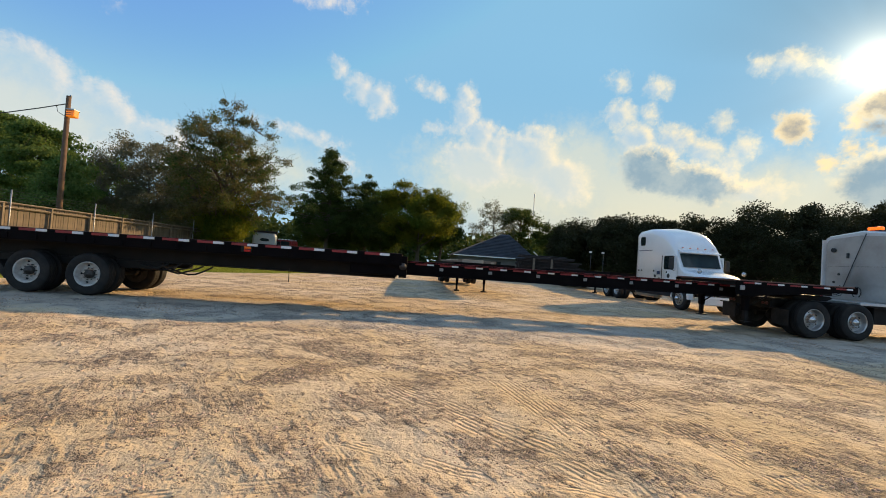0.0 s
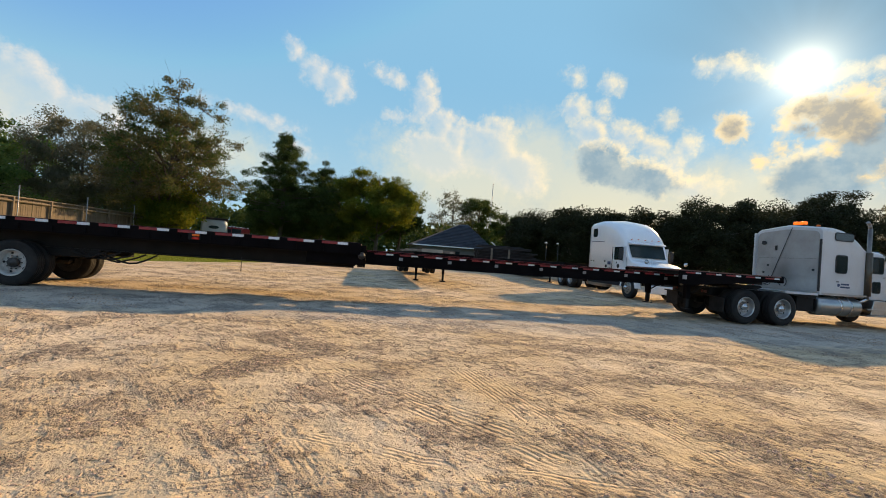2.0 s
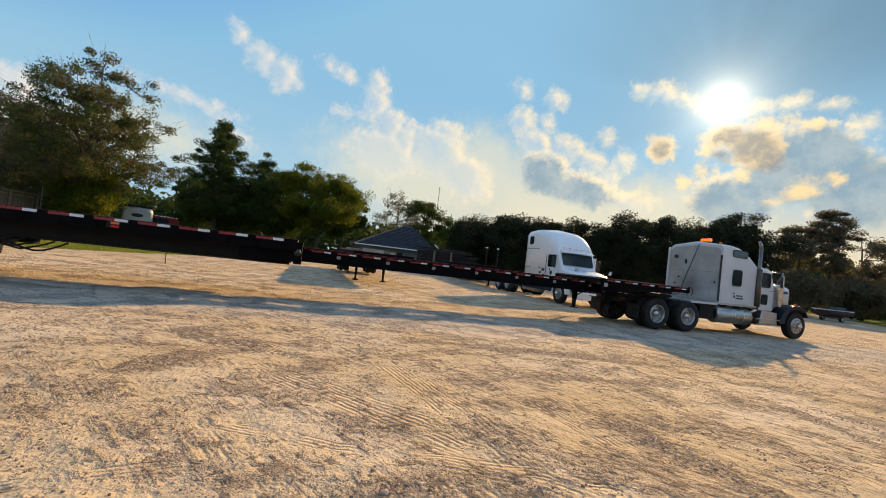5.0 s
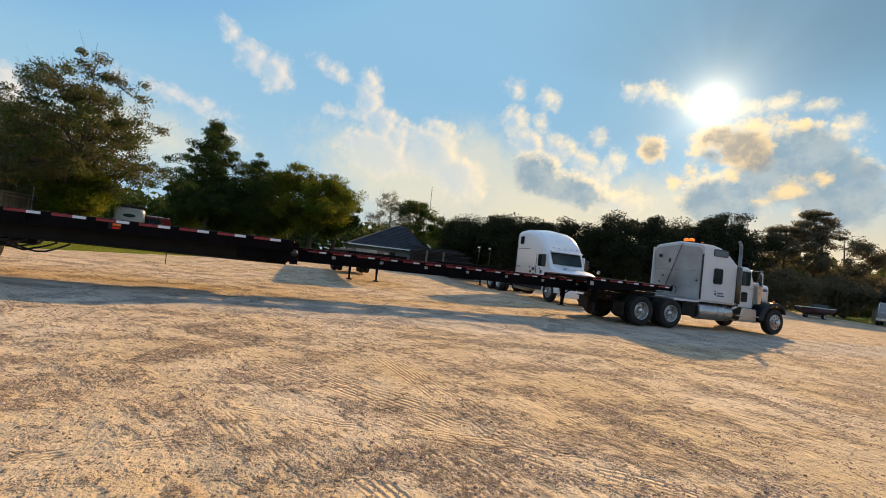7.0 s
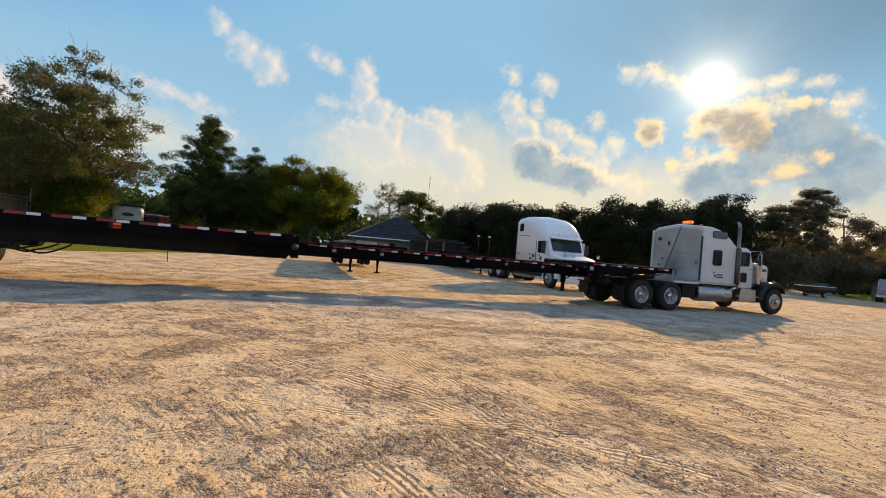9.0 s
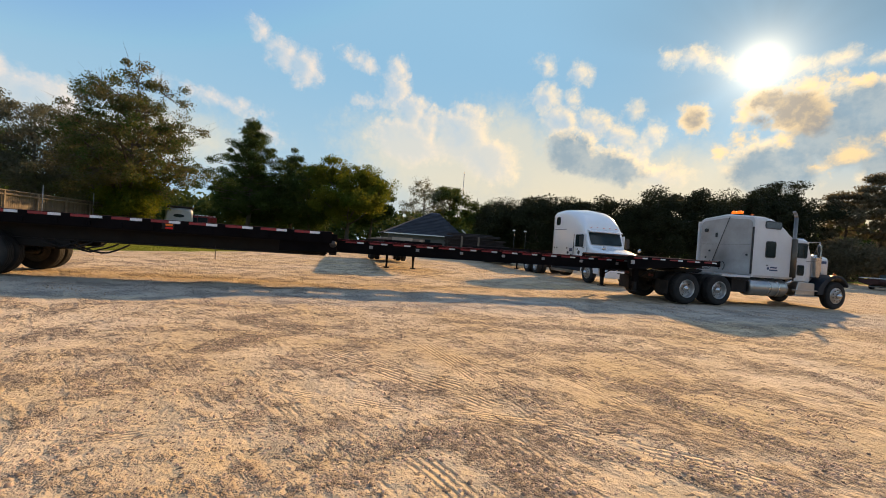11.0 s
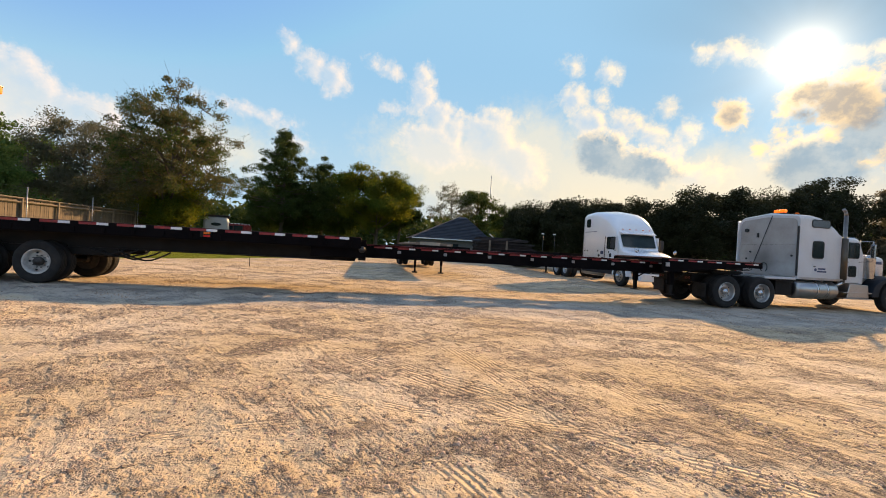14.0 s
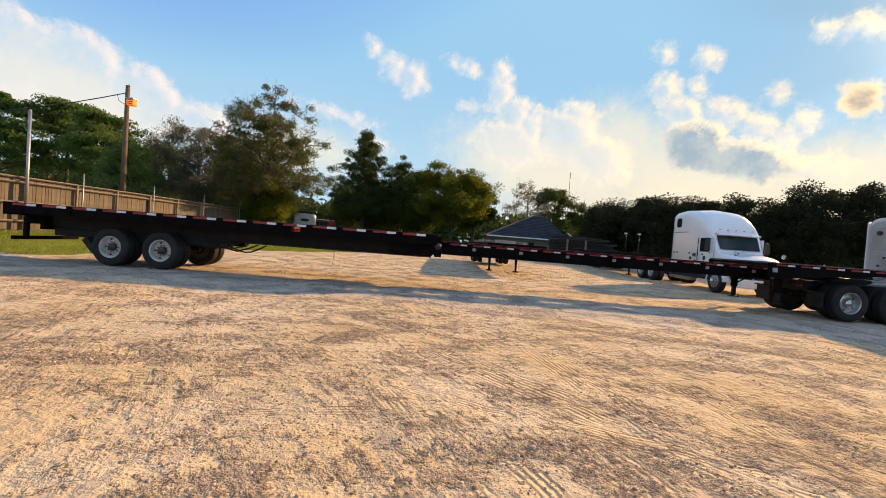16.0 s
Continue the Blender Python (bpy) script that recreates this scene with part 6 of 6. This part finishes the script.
def shed():
    x, y = 64.0, 27.0
    t = thing("shed", x, y, float(ground_z(x, y)), -25, "small pale shed with a dark roof", "shed")
    part("wall", box(-3, 3, -2, 2, 0, 2.2), M_BRACKET, t)
    part("roof", slab([(-2.4, 2.15), (0, 3.1), (2.4, 2.15), (2.4, 2.25), (0, 3.22), (-2.4, 2.25)], -3.3, 3.3, 0.0, "yz"), M_SHINGLE, t)
    part("door", box(-0.5, 0.5, -2.04, -2.0, 0, 2.0), M_TRIM, t)


shed()


# ---- trees ----
def crown_points(rng, n, kind, r, h0, h1):
    """Cluster centres inside a crown, (x, y, z) from the trunk's foot, and the ends of its main limbs."""
    pts, hubs = [], []
    if kind in ("lobed", "open"):  # rounded masses of foliage, each held by a limb of its own
        m = max(14, n // 9)
        mid, half = (h0 + h1) / 2, (h1 - h0) / 2
        while len(hubs) < m:
            u = rng.uniform(-1, 1, 3)
            q = np.linalg.norm(u)
            if q > 1 or q < (0.42 if kind == "open" else 0.15):
                continue
            p = np.array((u[0] * r * 0.80, u[1] * r * 0.80, mid + u[2] * half * 0.84))
            if all(np.linalg.norm((p - h) / (r, r, half)) > 0.24 for h in hubs) or rng.rand() < 0.05:
                hubs.append(p)
        for k in range(n):
            h = hubs[k % m]
            u = rng.normal(0, 1, 3)
            u /= np.linalg.norm(u)
            u[2] *= 0.9
            out = np.array((h[0], h[1], (h[2] - mid) * 0.6)) / max(r, 0.1)
            pts.append(h + (u + 0.35 * out) * (0.10 + 0.22 * rng.rand()) * np.array((r, r, min(r, half) * 0.9)))
        pts = np.array(pts)
        pts[:, 2] = np.minimum(pts[:, 2], h1)
        return pts, hubs
    if kind == "cone":  # uneven tiers of rising branches
        tiers = max(9, n // 11)
        for k in range(tiers):
            f = (k + rng.uniform(-0.3, 0.3)) / tiers
            w = r * max(0.03, 1 - f) ** 0.80 * (0.62 + 0.38 * min(1, 5 * (f + 0.04)))
            turn0 = rng.uniform(0, 6.28)
            spokes = 6 if f < 0.45 else 5 if f < 0.7 else 3
            for j in range(spokes):
                a = turn0 + j * 6.28 / spokes + rng.uniform(-0.35, 0.35)
                reach = w * rng.uniform(0.55, 1.12)
                z = h0 + (h1 - h0) * min(0.98, max(0.0, f))
                for q in (0.3 + 0.2 * rng.rand(), 0.6 + 0.2 * rng.rand(), 1.0):
                    pts.append((reach * q * math.cos(a), reach * q * math.sin(a), z + reach * q * 0.30 + rng.normal(0, 0.3)))
                if f < 0.8:
                    hubs.append(np.array(pts[-1]))
        pts.append((0, 0, h1))
        pts = np.array(pts)
        pts[:, 2] = np.minimum(pts[:, 2], h1)
        return pts, hubs
    while len(pts) < n:
        u = rng.uniform(-1, 1, 3)
        if kind == "round":
            if np.linalg.norm(u) > 1 or np.linalg.norm(u) < 0.35 and rng.rand() < 0.7:
                continue
            p = (u[0] * r, u[1] * r, h0 + (u[2] * 0.5 + 0.5) * (h1 - h0))
        else:  # pine: flat plates of needles in the upper part
            f = rng.rand() ** 0.7
            w = r * (1.1 - 0.75 * f) * (0.35 + 0.65 * rng.rand())
            a = rng.uniform(0, 6.28)
            level = h0 + (h1 - h0) * f + rng.normal(0, 0.25)
            p = (w * math.cos(a), w * math.sin(a), min(level + 0.4, h1 - 0.3))
        pts.append(p)
    pts = np.array(pts)
    return pts, list(pts[rng.permutation(n)[: max(7, n // 14)]])


def tree(x, y, height, radius, label, kind="round", leaves=16000, clusters=170, spread=0.55, leaf=0.11, material=None, bark=None, crown_from=0.25, seed=1, twigs=0, group="trees round the yard", name="tree", flat=1.0):
    rng = np.random.RandomState(seed)
    leaves, leaf = int(leaves * 2.0), leaf * 0.70
    z0 = float(ground_z(x, y))
    t = thing(name, x, y, z0, 0, label, "tree", group)
    bark = bark or M_BARK
    h0 = height * crown_from
    cl, hubs = crown_points(rng, clusters, kind, radius, h0, height - spread * 0.6)
    if kind in ("round", "pine"):
        cl[:, :2] *= 1 + 0.22 * np.sin(3 * np.arctan2(cl[:, 1], cl[:, 0]) + seed)[:, None]
    # trunk and limbs
    wood = bmesh.new()
    tr = 0.018 * height + 0.06
    lean = rng.normal(0, 0.02, 2) * height
    knots = [Vector((lean[0] * (f ** 1.5) + rng.normal(0, 0.04), lean[1] * f ** 1.5 + rng.normal(0, 0.04), f * height * 0.86)) for f in np.linspace(0, 1, 8)]
    knots[0] = Vector((0, 0, -0.2))
    for i in range(7):
        rod(knots[i], knots[i + 1], tr * (1 - i / 8) * (1.25 if i == 0 else 1), tr * (1 - (i + 1) / 8), 8, wood, caps=False)
    limbs = wood
    joints = []
    rise = 0.10 if kind == "cone" else 0.75 if kind in ("lobed", "open") else 0.35
    for hpt in (Vector(h) for h in hubs):
        f = min(0.95, max(0.18, (hpt.z - rise * math.hypot(hpt.x, hpt.y)) / (height * 0.86)))
        k = min(6, int(f * 7))
        start = knots[k].lerp(knots[k + 1], f * 7 - k)
        r = tr * (0.3 if kind == "cone" else 0.5) * (1 - 0.6 * f)
        bow = Vector(rng.normal(0, 0.12, 3)) + Vector((0, 0, -0.1))
        way = [start] + [start.lerp(hpt, u) + bow * math.sin(math.pi * u) * 2 + Vector(rng.normal(0, 0.07, 3)) for u in (0.3, 0.6, 0.82)] + [hpt]
        for i in range(4):
            rod(way[i], way[i + 1], r * (1 - 0.2 * i), r * (0.8 - 0.2 * i) + 0.008, 5, limbs, caps=False)
        joints += way[1:]
    for c in cl:
        c = Vector(c)
        j = min(joints, key=lambda q: (q - c).length)
        if (j - c).length > 0.05:
            elbow = j.lerp(c, 0.5) + Vector(rng.normal(0, 0.08, 3))
            rod(j, elbow, 0.032, 0.02, 4, limbs, caps=False)
            rod(elbow, c, 0.02, 0.009, 3, limbs, caps=False)
    for i in range(twigs):
        c = Vector(cl[rng.randint(len(cl))])
        out = Vector((c.x, c.y, (c.z - height * 0.4) * 0.8)).normalized()
        p = c
        for s in range(3):
            q = p + (out + Vector(rng.normal(0, 0.45, 3))).normalized() * rng.uniform(0.3, 0.6)
            rod(p, q, 0.012 - 0.003 * s, 0.009 - 0.003 * s, 3, limbs, caps=False)
            p = q
    part("trunk", limbs, bark, t, "trunk with its limbs and twigs")
    # leaves
    which = rng.randint(0, len(cl), leaves)
    size = 0.6 + 0.8 * rng.rand(len(cl))
    ball = rng.normal(0, 1, (leaves, 3))
    ball *= (rng.rand(leaves) ** 0.55 / np.linalg.norm(ball, axis=1))[:, None]
    c = cl[which] + ball * (1.75 * spread * size[which])[:, None] * np.array([1, 1, 0.66 * flat])
    c[:, 2] = np.maximum(c[:, 2], 0.3)
    a = rng.normal(0, 1, (leaves, 3))
    a /= np.linalg.norm(a, axis=1)[:, None]
    b = np.cross(a, rng.normal(0, 1, (leaves, 3)))
    b /= np.linalg.norm(b, axis=1)[:, None]
    s = (leaf * rng.uniform(0.6, 1.35, leaves))[:, None]
    v = np.stack([c - a * s - b * s * 0.3, c + b * s * 0.85, c + a * s - b * s * 0.3], 1).reshape(-1, 3)
    crown = from_arrays("crown", v, np.arange(3 * leaves).reshape(-1, 3), material or L_DARK, t)
    return t


tree(-16.2, 38.5, 12.9, 5.3, "tall half-bare tree with brown and green leaves", "open", 33000, 430, 0.38, 0.108, L_AUTUMN, M_BARK, 0.12, 3, 600)
tree(-15.6, 37.8, 5.4, 1.8, "leafy green shrubby tree under the tall tree", "round", 10000, 70, 0.45, 0.12, L_YELLOW, M_BARK, 0.1, 4)
tree(-11.1, 57.5, 15.0, 6.2, "dark pointed green tree with a slim trunk", "cone", 30000, 190, 0.42, 0.125, L_DARK, M_BARK, 0.2, 5)
tree(-6.4, 60.4, 12.6, 4.6, "narrow dark green tree", "cone", 15000, 110, 0.44, 0.14, L_DARK, M_BARK, 0.15, 6)
tree(-3.8, 58.3, 10.2, 3.3, "dark bushy oak between taller trees", "round", 12000, 90, 0.72, 0.17, L_DARK, M_BARK, 0.2, 16)
tree(1.0, 55.5, 12.0, 5.6, "round oak with yellowing sunlit leaves", "lobed", 36000, 260, 0.58, 0.13, L_YELLOW, M_BARK, 0.2, 7)
tree(4.2, 59.7, 10.6, 2.5, "small dark tree beside the round oak", "round", 11000, 80, 0.61, 0.17, L_DARK, M_BARK, 0.2, 8)
tree(-15.7, 80.8, 12.6, 4.9, "hazy green tree in the gap", "round", 9000, 90, 0.87, 0.21, L_PINE, M_BARK, 0.15, 9)
tree(-25.5, 44, 11.6, 4.4, "grey-green bushy tree behind the fence", "round", 24000, 180, 0.62, 0.12, L_GREY, M_BARKGREY, 0.1, 10)
tree(-21.5, 46, 10.2, 3.6, "dull green tree behind the fence", "round", 20000, 140, 0.6, 0.12, L_GREY, M_BARKGREY, 0.1, 27)
tree(-24.8, 33, 6.6, 3.0, "low bright pine beside the pole", "cone", 12000, 110, 0.5, 0.13, L_PINE, M_BARK, 0.08, 11)
tree(-30.5, 38, 9.9, 4.2, "pine with layered branches behind the fence", "pine", 13000, 90, 0.55, 0.15, L_PINE, M_BARK, 0.3, 12, 0, flat=0.6)
tree(-36.5, 41, 11.4, 4.8, "tall pine with layered branches", "pine", 14000, 95, 0.6, 0.15, L_PINE, M_BARK, 0.3, 13, 0, flat=0.6)
tree(-41.0, 38, 11.2, 4.6, "tall spreading pine behind the fence", "pine", 13000, 90, 0.6, 0.15, L_PINE, M_BARK, 0.3, 14, 0, flat=0.6)
tree(-34.0, 50, 10.8, 5.0, "dense dark tree far behind the fence", "round", 12000, 110, 0.7, 0.17, L_PINE, M_BARK, 0.05, 15)
tree(-45.0, 48, 11.6, 5.5, "dense dark tree far behind the fence", "round", 12000, 110, 0.7, 0.17, L_PINE, M_BARK, 0.05, 28)
tree(12.7, 65, 11.2, 3.2, "bare grey tree with few leaves", "round", 2600, 70, 0.5, 0.15, L_GREY, M_BARKGREY, 0.3, 17, 200)
tree(16.6, 65, 11.6, 3.4, "thin green tree far behind the house", "lobed", 7000, 80, 0.55, 0.17, L_GREEN, M_BARK, 0.2, 18, 60)
tree(21.8, 66, 10.6, 2.8, "thin dark tree far behind the house", "lobed", 6500, 70, 0.55, 0.17, L_DARK, M_BARK, 0.2, 19)
tree(-8.7, 59.7, 8.2, 3.5, "low dark bushy tree in the group", "round", 10000, 80, 0.72, 0.17, L_DARK, M_BARK, 0.08, 30)
tree(-14.5, 62.6, 7.6, 2.9, "low dark bushy tree in the group", "round", 8000, 70, 0.72, 0.17, L_DARK, M_BARK, 0.08, 31)
hedge = "dark dense oak in the tree line"
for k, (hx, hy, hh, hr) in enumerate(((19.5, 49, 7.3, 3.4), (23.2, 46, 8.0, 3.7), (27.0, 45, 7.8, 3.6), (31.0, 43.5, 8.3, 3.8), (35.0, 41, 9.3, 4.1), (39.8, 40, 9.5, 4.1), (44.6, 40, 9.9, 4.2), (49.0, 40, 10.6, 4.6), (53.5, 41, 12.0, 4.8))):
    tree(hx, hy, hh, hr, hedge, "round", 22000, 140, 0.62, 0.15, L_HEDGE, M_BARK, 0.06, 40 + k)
tree(60.0, 38.5, 11.2, 3.8, "pine with clumped needles", "pine", 10000, 80, 0.6, 0.16, L_HAZE, M_BARK, 0.35, 60, 0, flat=0.6)
tree(64.5, 37.5, 13.8, 3.4, "tall open pine with clumped crown", "pine", 8000, 60, 0.55, 0.16, L_HAZE, M_BARK, 0.5, 61, 0, flat=0.6)
tree(64.5, 34.0, 11.2, 4.4, "dark spreading tree at the yard's end", "lobed", 15000, 130, 0.6, 0.16, L_HAZE, M_BARK, 0.1, 62)
tree(71.0, 30.0, 10.8, 4.4, "dark spreading tree at the yard's end", "lobed", 14000, 120, 0.6, 0.16, L_HAZE, M_BARK, 0.1, 63)
tree(74.0, 23.5, 11, 4.8, "dark spreading tree at the yard's end", "lobed", 12000, 110, 0.65, 0.17, L_HAZE, M_BARK, 0.1, 64)


for k, (hx, hy, hh, hr) in enumerate(((55.5, 35.5, 5.4, 3.0), (61.0, 33.0, 5.0, 3.2), (66.5, 29.5, 5.2, 3.4), (71.0, 25.5, 5.6, 3.6))):
    tree(hx, hy, hh, hr, "low dark scrub under the trees at the yard's end", "round", 9000, 80, 0.7, 0.17, L_HAZE, M_BARK, 0.04, 80 + k)


def far_woods():
    """Low woods that close the view all round."""
    rng = np.random.RandomState(77)
    n = 90000
    a = rng.uniform(0, 2 * math.pi, n)
    d = rng.uniform(88, 118, n)
    top = 5.2 + 3.2 * value_noise(a * 40, d * 0.05, 1.0, 31) + 2.0 * value_noise(a * 140, d * 0, 1.0, 32)
    c = np.stack([np.sin(a) * d, np.cos(a) * d, rng.rand(n) ** 0.8 * top], -1)
    u = rng.normal(0, 1, (n, 3))
    u /= np.linalg.norm(u, axis=1)[:, None]
    w = np.cross(u, rng.normal(0, 1, (n, 3)))
    w /= np.linalg.norm(w, axis=1)[:, None]
    s = rng.uniform(0.4, 0.9, n)[:, None]
    v = np.stack([c - u * s, c + w * s * 0.6, c + u * s, c - w * s * 0.6], 1).reshape(-1, 3)
    ob = from_arrays("far_woods", v, np.arange(4 * n).reshape(-1, 4), L_DARK)
    tagged(ob, "far dark woods all round the yard", "woods", kind="stuff")


far_woods()
fence_pickets(the_fence)
